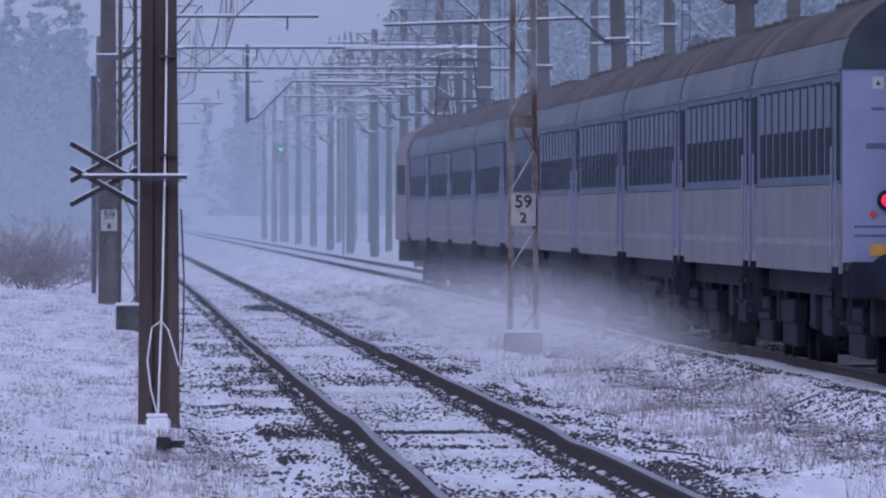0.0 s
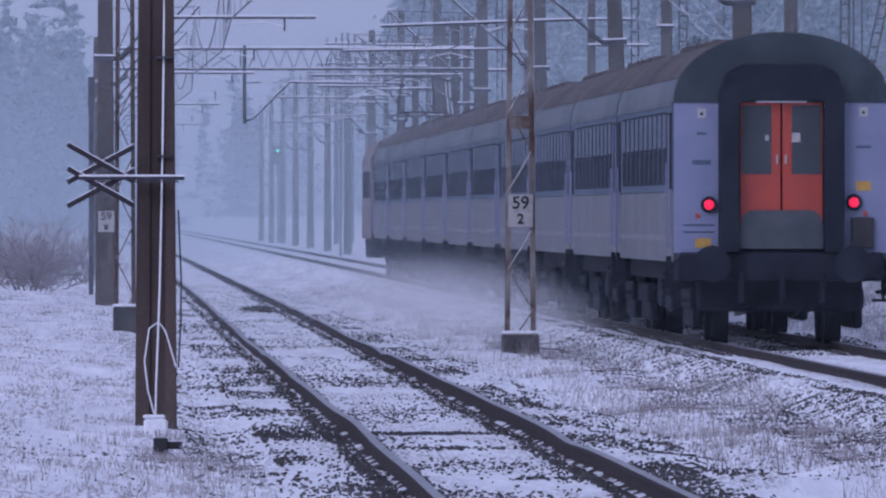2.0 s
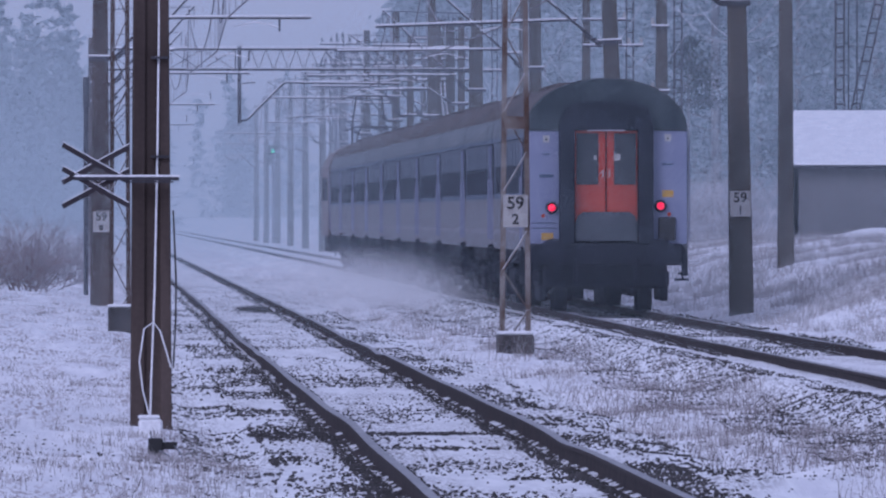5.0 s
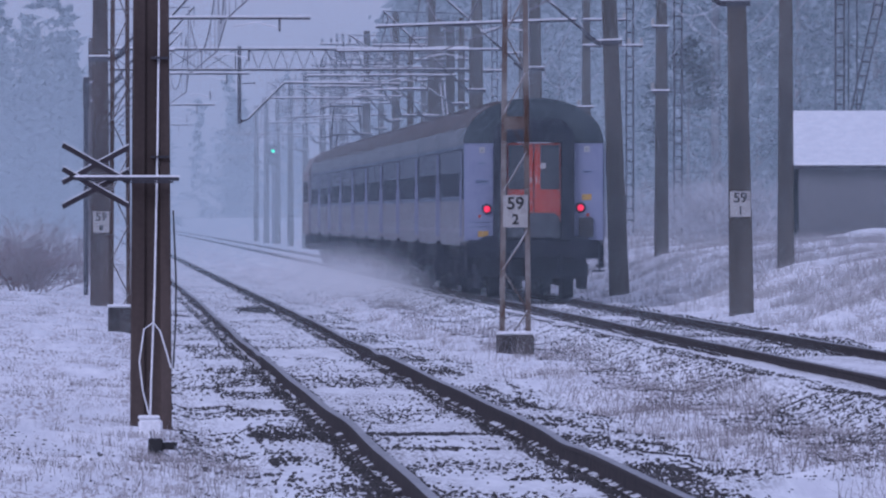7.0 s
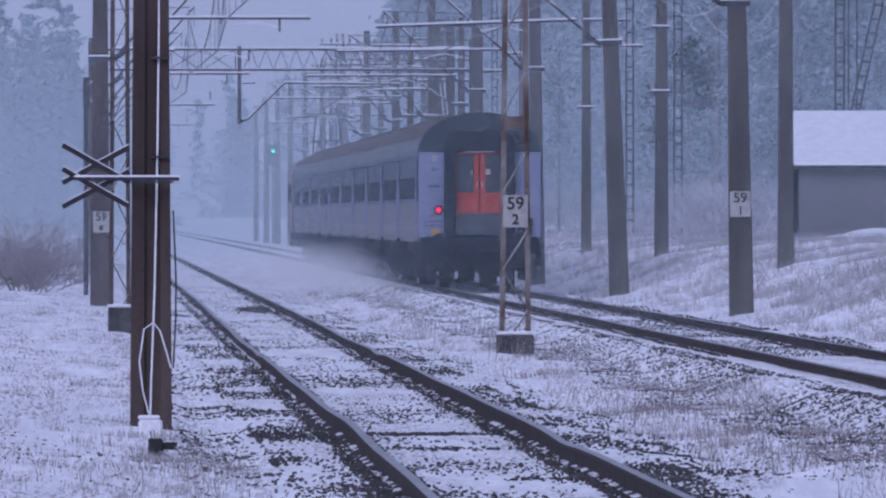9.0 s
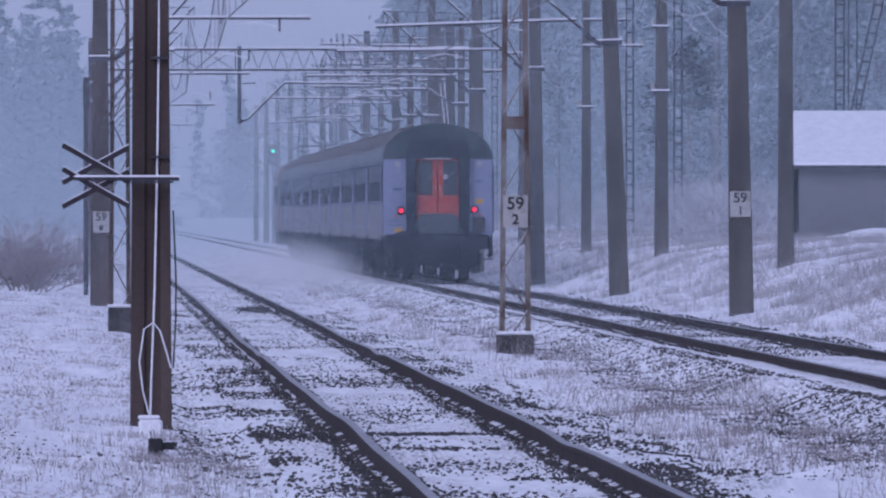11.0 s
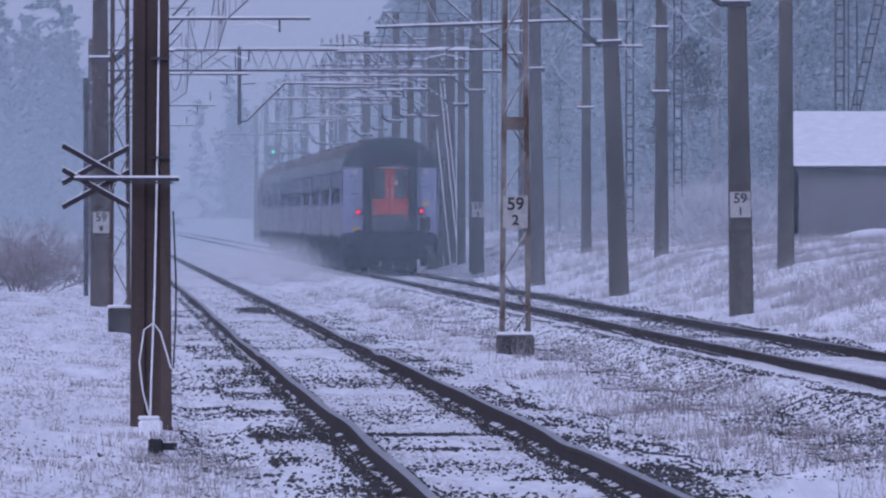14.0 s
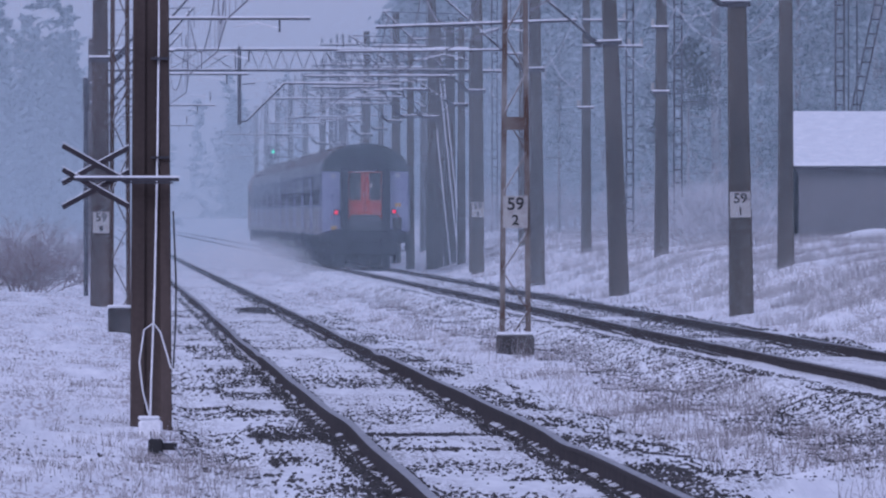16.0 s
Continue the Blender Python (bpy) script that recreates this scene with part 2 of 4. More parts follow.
quads = np.stack([idx[:-1, :-1], idx[:-1, 1:], idx[1:, 1:], idx[1:, :-1]], -1).reshape(-1, 4)
me = bpy.data.meshes.new("ground")
me.from_pydata(np.stack([GX, GY, GZ], -1).reshape(-1, 3).tolist(), [], quads.tolist())
me.materials.append(SNOW)
me.materials.append(BED)
cx = (xs[:-1] + xs[1:]) / 2
bed = ((cx > 0.75) & (cx < 5.0)) | ((cx > 6.5) & (cx < 10.7))
me.polygons.foreach_set("material_index", np.tile(bed.astype(np.int32), len(ys) - 1))
me.polygons.foreach_set("use_smooth", np.ones(len(quads), dtype=bool))
ground = tagged(new("ground", me), "uneven snow-covered ground beside two railway tracks", "ground", kind="structure")

# ---- tracks ----
RAIL = ((-0.075, -0.172), (0.075, -0.172), (0.075, -0.160), (0.012, -0.140), (0.009, -0.045), (0.035, -0.035), (0.036, -0.004), (0.028, 0.0),
        (-0.028, 0.0), (-0.036, -0.004), (-0.035, -0.035), (-0.009, -0.045), (-0.012, -0.140), (-0.075, -0.160))


def hump(y, at, width):
    return math.exp(-((y - at) / width) ** 2)


def wiggle(y, side):
    """Small faults in the line of an old track; its further part drifts aside under the near rail."""
    u = min(1.0, max(0.0, (y - 290) / 90))
    return 0.004 * math.sin(y / 11.0) + 0.003 * math.sin(y / 4.7 + 1) + (0.06 * u * u * (3 - 2 * u) if side < 0 else 0.0)


def dip(y, side):
    """Worn joints and soft spots, where the rail sinks."""
    d = 0.002 * math.sin(y / 3.9) + 0.002 * math.sin(y / 9.0 + 2)
    if side < 0:
        return d + 0.032 * hump(y, 147, 9) - 0.018 * hump(y, 110, 7) - 0.030 * hump(y, 255, 21) - 0.030 * hump(y, 229, 4)
    return d - 0.022 * hump(y, 139, 4) - 0.025 * hump(y, 262, 18) - 0.038 * hump(y, 230, 4)


def rail(cx, top, parent, side, straight):
    yy = list(np.arange(85, 420, 1.5)) + list(np.arange(420, 2600, 20))
    verts, faces, k = [], [], len(RAIL)
    for y in yy:
        g = straight
        for x, z in RAIL:
            verts.append((cx + wiggle(y, side) * g + x, y, top + dip(y, side) * g + z))
    for i in range(len(yy) - 1):
        for j in range(k):
            faces.append((i * k + j, i * k + (j + 1) % k, (i + 1) * k + (j + 1) % k, (i + 1) * k + j))
    me = bpy.data.meshes.new("rail")
    me.from_pydata(verts, [], faces)
    me.materials.append(RAILSIDE)
    me.materials.append(RAILTOP)
    for n, f in enumerate(me.polygons):
        f.material_index = 1 if n % k in (6, 7, 8) else 0
    return part("rail", me, RAILSIDE, parent, "rusty steel rail with a worn bright top")


TRACKS = ((2.97, 0.0, 1.0), (8.75, 0.13, 0.15))
RAILS = (2.165, 3.7235, 7.9965, 9.5035)
track_left = tagged(new("track_left"), "old railway track with rusty rails in thin snow", "railway track", kind="structure")
track_right = tagged(new("track_right"), "main railway track with rusty rails in blown snow", "railway track", kind="structure")


def rail_snow(cx, top, parent, side, straight, y0, y1, seed):
    """Crumbly snow lying against the foot of a rail, with gaps and little points."""
    r = np.random.RandomState(seed)
    verts, faces, y = [], [], y0
    while y < y1:
        pitch = 0.30 * (y / y0) ** 2
        run = pitch * r.uniform(0.6, 1.5)
        if r.uniform() < 0.55:
            b = len(verts)
            c, t = cx + wiggle(y, side) * straight, top + dip(y, side) * straight
            for sd in (-1, 1):
                h = r.uniform(0.003, 0.022)
                w = r.uniform(0.075, 0.095)
                b = len(verts)
                for yy, k in ((y, r.uniform(0.0, 0.3)), (y + run * 0.5, 1.0), (y + run, r.uniform(0.0, 0.3))):
                    verts += [(c + sd * 0.010, yy, t - 0.150 + h * k), (c + sd * 0.055, yy, t - 0.156 + h * 0.75 * k), (c + sd * w, yy, t - 0.185)]
                for q in (0, 3):
                    faces += [(b + q, b + q + 1, b + q + 4, b + q + 3), (b + q + 1, b + q + 2, b + q + 5, b + q + 4)]
        y += run
    me = bpy.data.meshes.new("rail_snow")
    me.from_pydata(verts, [], faces)
    me.materials.append(CAP)
    part("rail_snow", me, CAP, parent, "crumbly snow along the foot of a rail")


for n, c in enumerate(RAILS):
    tr, (cx_, top, st) = (track_left, track_right)[n // 2], TRACKS[n // 2]
    side = -1 if n % 2 == 0 else 1
    low = 0.008 if n == 0 else 0.0
    rail(c, top - low, tr, side, st)
    rail_snow(c, top - low, tr, side, st, 104 if n < 2 else 200, 480, 40 + n)


# ---- masts ----
def taper_post(w0, w1, d0, d1, h, bev=0.02):
    bm = bmesh.new()
    v = box(bm, -w0 / 2, w0 / 2, -d0 / 2, d0 / 2, -0.6, h)
    for p in v[4:]:
        p.co.x *= w1 / w0
        p.co.y *= d1 / d0
    bevel(bm, bev)
    return bm


def plate_sign(parent, x, y, z, w, h, top, low):
    s = part("number_board", boxes((x - w / 2, x + w / 2, y - 0.012, y + 0.012, z - h / 2, z + h / 2)), WHITE, parent, "white enamel board with black figures")
    for txt, dz, size in ((top, 0.03, h * 0.54), (low, -h * 0.40, h * 0.44)):
        if txt is None:
            part("bar", boxes((x - 0.04, x + 0.04, y - 0.016, y - 0.0125, z + dz, z + dz + size * 0.55)), BLACK, s)
            continue
        cu = bpy.data.curves.new("figure", "FONT")
        cu.body, cu.size, cu.align_x, cu.extrude, cu.bevel_depth = txt, size, "CENTER", 0.002, 0.005
        cu.materials.append(BLACK)
        ob = new("figure", cu)
        ob.parent = s
        ob.matrix_basis = pose(x, y - 0.016, z + dz, 90, 0, 0)
    return s


def lattice(parent, w0, w1, h, mat, r=0.028, step=0.55, d=0.25):
    """Two-chord lattice mast with zigzag lacing and batten plates."""
    for sx in (-1, 1):
        bm = bmesh.new()
        v = box(bm, sx * w0 / 2 - r, sx * w0 / 2 + r, -d / 2, d / 2, 0.0, h)
        for p in v[4:]:
            p.co.x += sx * (w1 - w0) / 2
        part("chord", bm, mat, parent)
    k = int(h / step)
    for i in range(k):
        za, zb = i * step + 0.05, (i + 1) * step + 0.05
        wa, wb = (w0 + (w1 - w0) * z / h for z in (za, zb))
        s = 1 if i % 2 else -1
        part("lacing_bar", tubes(((s * wa / 2, -d / 2, za), (-s * wb / 2, -d / 2, zb), 0.012), n=4), mat, parent)
        if i % 2 == 0:
            part("snow_strip", tubes(((s * wa / 2, -d / 2, za + 0.016), (-s * wb / 2, -d / 2, zb + 0.016), 0.009), n=4), CAP, parent)


def cantilever(parent, s, reach, zt, left_over, z_tube, zs=5.6, thin=0.032):
    """Strut, top tie, registration tube, hook and steady arm; s is -1 to the left, 1 to the right. reach: mast to track centre."""
    def t(name, segs, mat, n=6):
        return part(name, tubes(*segs, n=n), mat, parent)
    t("strut", [((s * 0.28, 0, zs), (s * reach, 0, zt), thin)], DARKSTEEL)
    t("strut_snow", [((s * 0.32, 0, zs + 0.045), (s * reach, 0, zt + 0.03), thin * 0.75)], CAP)
    t("insulator", [((s * 0.28, 0, zs), (s * 0.55, 0, zs + 0.2), 0.055)], DARKSTEEL, 8)
    t("tie", [((0, 0, zt - 0.1), (s * (reach - 0.1), 0, zt - 0.02), 0.018)], GALV)
    k = reach / (zt - zs)
    x_in = s * ((z_tube - zs) * k + 0.1)
    a, b = (x_in, s * (reach + left_over))
    t("registration_tube", [((a, 0, z_tube), (b, 0, z_tube), 0.028)], DARKSTEEL)
    t("tube_snow", [((a, 0, z_tube + 0.035), (b, 0, z_tube + 0.035), 0.022)], CAP)
    hook = s * (reach - 1.0) if s < 0 else s * (reach + 0.95)
    t("hook", [((hook, 0, z_tube), (hook, 0, z_tube - 0.28), 0.022)], DARKSTEEL)
    c = s * reach
    t("steady_arm", [((hook, 0, z_tube - 0.2), (hook + (c - hook) * 0.5, 0, z_tube - 0.08), 0.016), ((hook + (c - hook) * 0.5, 0, z_tube - 0.08), (c, 0, z_tube - 0.17), 0.016)], WIRE)
    t("drop_link", [((c, 0, zt), (c, 0, zt - 0.6), 0.014)], GALV)
    part("collar", boxes((-0.24 if s > 0 else -0.3, 0.24 if s < 0 else 0.3, -0.2, 0.2, zs - 0.05, zs + 0.05)), DARKSTEEL, parent)
    part("collar_snow", boxes((-0.24 if s > 0 else -0.3, 0.24 if s < 0 else 0.3, -0.21, 0.21, zs + 0.052, zs + 0.085)), CAP, parent)


MAST_X = 11.6
mast_rnd = random.Random(61)
for i in range(14):
    y = 318.0 + 71.6 * i
    lean = {0: -0.9, 1: -2.0, 2: -0.6}.get(i, 0.0)
    m = thing("catenary_mast", "tapered weathered concrete catenary mast with frosted cantilever", "catenary mast", (MAST_X + (0.06 if i == 0 else 0.0), y, -0.03), "masts along the right track")
    m.rotation_euler = (0, radians(lean), 0)
    w = 0.45 if i < 2 else 0.40
    part("post", taper_post(w, 0.26, 0.40, 0.26, 9.6), CONCRETE, m)
    if i < 3:
        cantilever(m, -1, MAST_X - 8.75, 7.95, 2.3, 6.12)
    else:
        cantilever(m, -1, MAST_X - 8.75 + mast_rnd.uniform(-0.3, 0.3), 7.9 + mast_rnd.uniform(-0.5, 0.5), mast_rnd.choice((-0.6, 0.4, 2.2)), 6.1 + mast_rnd.uniform(-0.3, 0.4), 5.3 + mast_rnd.uniform(-0.4, 0.4), 0.028)
    if i in (0, 3):
        plate_sign(m, 0.0, -0.22, 2.0, 0.37, 0.46, "59", "1" if i == 0 else None)

LEFT_MASTS = ((0.51, 152.5, 0.37), (0.18, 370.0, 0.43), (0.2, 442, 0.36), (0.2, 514, 0.36), (0.2, 586, 0.36), (0.2, 658, 0.36), (0.2, 730, 0.36), (0.2, 802, 0.36), (0.2, 900, 0.36))
for i, (x, y, w) in enumerate(LEFT_MASTS):
    m = thing("catenary_mast", "dark damp concrete catenary mast with a frosted cable" if i == 0 else "dark damp concrete catenary mast with frosted cantilever", "catenary mast", (x, y, -0.12 if i else -0.10), "masts along the old track")
    part("post", taper_post(w, w * 0.6, w, w * 0.6, 9.6), CONCRETE_DARK, m)
    cantilever(m, 1, 2.97 - x, 7.95, 1.6 if i in (0, 1, 3, 5, 7) else -0.9, 6.0, 5.15)
    if i == 0:
        # the raised edges of its channelled face
        for xa, xb in ((-0.182, -0.055), (0.085, 0.182)):
            bm = bmesh.new()
            v = box(bm, xa, xb, -w / 2 - 0.03, -w / 2 + 0.01, -0.6, 9.5)
            for p in v[4:]:
                p.co.x *= 0.6
                p.co.y += w * 0.2
            bevel(bm, 0.008)
            part("raised_edge", bm, CONCRETE_DARK, m)
    if i == 1:
        plate_sign(m, 0.02, -0.25, 1.75, 0.34, 0.44, "59", None)
near_mast = [o for o in scene.objects if o.name == "catenary_mast" or o.name.startswith("catenary_mast.")]
near_mast = min(near_mast, key=lambda o: o.location.y)

# lattice masts at the tracks
m = thing("lattice_mast", "rusty flaking lattice catenary mast on a snowy concrete block", "catenary mast", (5.90, 247.0, -0.16), "lattice masts by the tracks")
part("footing", boxes((-0.26, 0.26, -0.3, 0.3, -0.3, 0.26), bev=0.02), STONE, m, "dark damp concrete block")
part("footing_snow", boxes((-0.25, 0.25, -0.29, 0.29, 0.255, 0.31), bev=0.02), CAP, m)
lattice_mid = m
lattice(m, 0.37, 0.22, 8.2, RUST, 0.035)
part("batten_plate", boxes((-0.17, 0.17, -0.14, -0.125, 3.12, 3.30)), RUST, m)
plate_sign(m, 0.0, -0.17, 1.98, 0.345, 0.45, "59", "2")
m = thing("lattice_mast", "dark lattice catenary mast on a snowy concrete block", "catenary mast", (0.45, 282.0, -0.10), "lattice masts by the tracks")
part("footing", boxes((-0.19, 0.19, -0.25, 0.25, -0.4, 0.40), bev=0.02), STONE, m, "dark damp concrete block")
part("footing_snow", boxes((-0.20, 0.20, -0.26, 0.26, 0.40, 0.45), bev=0.02), CAP, m)
part("step_slab", boxes((-0.42, 0.1, -0.4, -0.2, -0.3, -0.02), bev=0.02), CONCRETE_DARK, m)
lattice(m, 0.28, 0.2, 8.2, CONCRETE_DARK, 0.035)
for x, y, h in ((11.2, 800.0, 10.2), (12.9, 905.0, 9.0)):
    m = thing("lattice_mast", "frosted grey lattice mast among the far masts", "catenary mast", (x, y, -0.2), "lattice masts by the tracks")
    lattice(m, 0.40, 0.26, h, GALV, 0.045, 0.6)
    for z in (h - 0.5, h - 1.4, h - 2.2):
        arm = part("crossarm", boxes((-0.9, 0.9, -0.2, -0.13, z - 0.04, z + 0.03)), DARKSTEEL, m)
        part("crossarm_snow", boxes((-0.9, 0.9, -0.21, -0.12, z + 0.031, z + 0.09)), CAP, arm)
        for xx in (-0.8, -0.4, 0.45, 0.8):
            part("insulator", tubes(((xx, -0.16, z + 0.09), (xx, -0.16, z + 0.3), 0.06, 0.04), n=6), GALV, arm)

# ---- train ----
REAR_START, SPEED, SLOWING = 176.0, 25.4, -0.058
RT = 0.13
HW = 1.38


def rear_y(t):
    return REAR_START + SPEED * t + SLOWING * t * t


ARC = [math.pi * (1 - k / 28) for k in range(29)]
BODY = [(-HW, 1.05)] + [(math.copysign(HW * abs(math.cos(a)) ** 0.97, math.cos(a)), 3.06 + 0.89 * abs(math.sin(a)) ** 0.97) for a in ARC] + [(HW, 1.05)]


def make_coach():
    c = thing("passenger_coach", "grey and blue passenger coach with sooty roof", "railway coach", (0, 0, 0), "coaches of the passing train")
    L = 23.9
    part("body", boxes((-HW + 0.02, HW - 0.02, 0.05, L - 0.05, 1.06, 3.04)), COACH_SIDE, c, "faded grey lower side")
    for s in (-1, 1):
        part("upper_side", boxes((s * HW - 0.012, s * HW + 0.012, 0.0, L, 1.93, 3.06)), COACH_UPPER, c, "blue band round the windows")
        part("lower_side", boxes((s * HW - 0.014, s * HW + 0.014, 0.0, L, 1.03, 1.92), bev=0.004), COACH_SIDE, c)
        part("trim_line", boxes((s * HW - 0.018, s * HW + 0.018, 0.0, L, 1.30, 1.37)), COACH_LINE, c)
        part("cornice", boxes((s * HW - 0.03, s * HW + 0.02, 0.0, L, 3.03, 3.065)), SHOULDER, c, "rain strip under the roof")
        for i in range(10):
            y = 2.15 + 1.965 * i
            w = part("window", boxes((s * HW - 0.02, s * HW + 0.02, y, y + 1.42, 2.02, 2.96)), GLASS, c, "dark window, sky reflection painted on its upper half")
            part("upper_pane", boxes((s * HW - 0.024, s * HW + 0.024, y + 0.04, y + 1.38, 2.50, 2.93)), GLASS_TOP, w)
        for y in (0.45, L - 1.25):
            d = part("side_door", boxes((s * HW - 0.02, s * HW + 0.02, y, y + 0.8, 1.1, 2.95)), COACH_LINE, c, "entrance door, the dark of its recess painted on")
            # door window drawn wider than the door, painting the recess's shade black
            part("door_window", boxes((s * HW - 0.024, s * HW + 0.024, y - 0.25, y + 1.05, 1.96, 2.94)), RUBBER, d)
            for yy in (y - 0.1, y + 0.9):
                part("handrail", tubes(((s * (HW + 0.05), yy, 1.2), (s * (HW + 0.05), yy, 2.9 if yy < 1 or yy > L - 1 else 2.3), 0.011)), COACH_END, c)
            part("steps", boxes((s * HW - 0.12, s * HW + 0.03, y, y + 0.8, 0.62, 0.66), (s * HW - 0.12, s * HW + 0.03, y, y + 0.8, 0.86, 0.90), (s * HW - 0.05, s * HW + 0.02, y - 0.03, y, 0.6, 1.1), (s * HW - 0.05, s * HW + 0.02, y + 0.8, y + 0.83, 0.6, 1.1)), CHASSIS, c)
    bm = bmesh.new()
    extrude_y(bm, [(x * 1.006, z + 0.012) for x, z in BODY[1:-1]], 0.0, L)
    part("roof_shoulder", bm, SHOULDER, c, "dirty teal-grey shoulder of the roof")
    bm = bmesh.new()
    extrude_y(bm, [(x * 1.012, z + 0.02) for x, z in BODY[4:-4]], 0.0, L)
    part("roof", bm, ROOF, c, "sooty brown-grey roof")
    for i in range(1, 12):
        part("roof_rib", boxes((-0.9, 0.9, L * i / 12 - 0.03, L * i / 12 + 0.03, 3.70, 3.735)), ROOF, c)
    for y in (5.5, 8.5, 11.5, 14.5, 17.5):
        part("roof_vent", boxes((-0.7, -0.35, y, y + 0.5, 3.78, 3.93), bev=0.03), ROOF, c)
    part("underframe", boxes((-1.2, 1.2, 0.1, L - 0.1, 0.78, 1.06)), CHASSIS, c)
    for y in (0.35, L - 1.1):
        part("end_skirt", boxes((-1.05, 1.05, y, y + 0.75, 0.40, 0.80), bev=0.03), CHASSIS, c)
    part("equipment_box", boxes((-1.15, -0.3, 8.0, 10.4, 0.35, 0.8), (-1.15, 1.1, 12.2, 13.6, 0.4, 0.8), (0.3, 1.15, 9.0, 11.5, 0.35, 0.8), bev=0.03), CHASSIS, c)
    for y in (3.2, L - 3.2):
        for s in (-1, 1):
            part("brake_gear", boxes((s * 1.03 - 0.06, s * 1.03 + 0.06, y - 1.95, y + 1.95, 0.17, 0.44), bev=0.03), CHASSIS, c)
        b = part("bogie", boxes((-1.12, -0.95, y - 1.75, y + 1.75, 0.42, 0.68), (0.95, 1.12, y - 1.75, y + 1.75, 0.42, 0.68), (-1.0, 1.0, y - 0.25, y + 0.25, 0.45, 0.8), bev=0.02), CHASSIS, c)
        for dy in (-1.25, 1.25):
            for s in (-1, 1):
                bw = bmesh.new()
                tube(bw, (s * 0.70, y + dy, 0.46), (s * 0.83, y + dy, 0.46), 0.46, n=24)
                tube(bw, (s * 0.62, y + dy, 0.46), (s * 0.70, y + dy, 0.46), 0.485, n=24)
                part("wheel", bw, CHASSIS, b)
            part("axle", tubes(((-0.8, y + dy, 0.46), (0.8, y + dy, 0.46), 0.08), n=10), CHASSIS, b)
    # the end wall with its gangway
    for ye, dr in ((0.0, -1), (L, 1)):
        for s in (-1, 1):
            x0, x1 = sorted((s * 0.80, s * (HW - 0.005)))
            part("end_panel", boxes((x0, x1, *sorted((ye, ye + dr * 0.03)), 1.14, 3.09), bev=0.008), COACH_END, c, "pale blue end panel")
        bm = bmesh.new()
        extrude_y(bm, [(x * 1.0, z + 0.005) for x, z in BODY[1:-1]], *sorted((ye, ye + dr * 0.05)))
        part("roof_end", bm, ROOF_END, c, "grimy teal end of the roof")
        ring = bmesh.new()
        outer = [(-0.80, 1.16), (-0.80, 3.20), (-0.70, 3.45), (-0.5, 3.56), (0.5, 3.56), (0.70, 3.45), (0.80, 3.20), (0.80, 1.16)]
        inner = [(-0.545, 1.16), (-0.545, 3.0), (-0.53, 3.08), (-0.5, 3.10), (0.5, 3.10), (0.53, 3.08), (0.545, 3.0), (0.545, 1.16)]
        ya, yb = ye, ye + dr * 0.26
        vo = [[ring.verts.new((x, y, z)) for x, z in outer] for y in (ya, yb)]
        vi = [[ring.verts.new((x, y, z)) for x, z in inner] for y in (ya, yb)]
        for i in range(len(outer) - 1):
            ring.faces.new((vo[0][i], vo[0][i + 1], vo[1][i + 1], vo[1][i]))
            ring.faces.new((vi[0][i], vi[0][i + 1], vi[1][i + 1], vi[1][i]))
            ring.faces.new((vo[1][i], vo[1][i + 1], vi[1][i + 1], vi[1][i]))
        part("gangway_bellows", ring, RUBBER, c, "black rubber gangway surround")
        part("end_wall", boxes((-0.8, 0.8, *sorted((ye, ye - dr * 0.04)), 1.1, 3.3)), RUBBER, c)
        part("head_beam", boxes((-1.3, 1.3, *sorted((ye + 0.02 * dr, ye + 0.12 * dr)), 0.78, 1.15), bev=0.02), CHASSIS, c)
        for s in (-1, 1):
            bw = bmesh.new()
            tube(bw, (s * 0.9, ye, 1.0), (s * 0.9, ye + dr * 0.40, 1.0), 0.10, n=12)
            tube(bw, (s * 0.9, ye + dr * 0.40, 1.0), (s * 0.9, ye + dr * 0.46, 1.0), 0.24, n=18)
            part("buffer", bw, CHASSIS, c)
            part("corner_step", boxes((s * 1.28 - 0.12, s * 1.28 + 0.12, *sorted((ye + 0.05 * dr, ye + 0.3 * dr)), 0.52, 0.56), (s * 1.30 - 0.02, s * 1.30 + 0.02, *sorted((ye + 0.05 * dr, ye + 0.09 * dr)), 0.52, 1.1)), CHASSIS, c)
        part("coupling", boxes((-0.1, 0.1, *sorted((ye, ye + dr * 0.35)), 0.85, 1.0), (-0.04, 0.04, *sorted((ye + dr * 0.28, ye + dr * 0.36)), 0.55, 0.95)), CHASSIS, c)
        for x in (-0.52, 0.52):
            part("brake_hose", boxes((x - 0.035, x + 0.035, *sorted((ye, ye + dr * 0.2)), 0.5, 0.9), bev=0.02), CHASSIS, c)
        if dr < 0:
            for s in (-1, 1):
                x0, x1 = sorted((s * 0.012, s * 0.53))
                d = part("gangway_door", boxes((x0, x1, -0.06, 0.0, 1.27, 3.07), bev=0.006), RED, c, "red gangway door leaf with a tall window")
                xa, xb = sorted((s * 0.13, s * 0.51))
                part("door_window", boxes((xa, xb, -0.07, -0.055, 2.15, 3.03)), PANE, d, "dark tall window")
                part("handle", tubes(((s * 0.055, -0.09, 2.28), (s * 0.055, -0.09, 2.40), 0.014)), WHITE, d)
            plate = bmesh.new()
            extrude_y(plate, [(-0.53, 1.20), (-0.53, 1.50), (-0.49, 1.62), (-0.40, 1.69), (0.40, 1.69), (0.49, 1.62), (0.53, 1.50), (0.53, 1.20)], -0.13, -0.07)
            part("bridge_plate", plate, PLATE, c, "grey raised bridge plate")
            part("door_lintel_snow", boxes((-0.32, 0.32, -0.10, -0.06, 3.065, 3.085)), CAP, c)
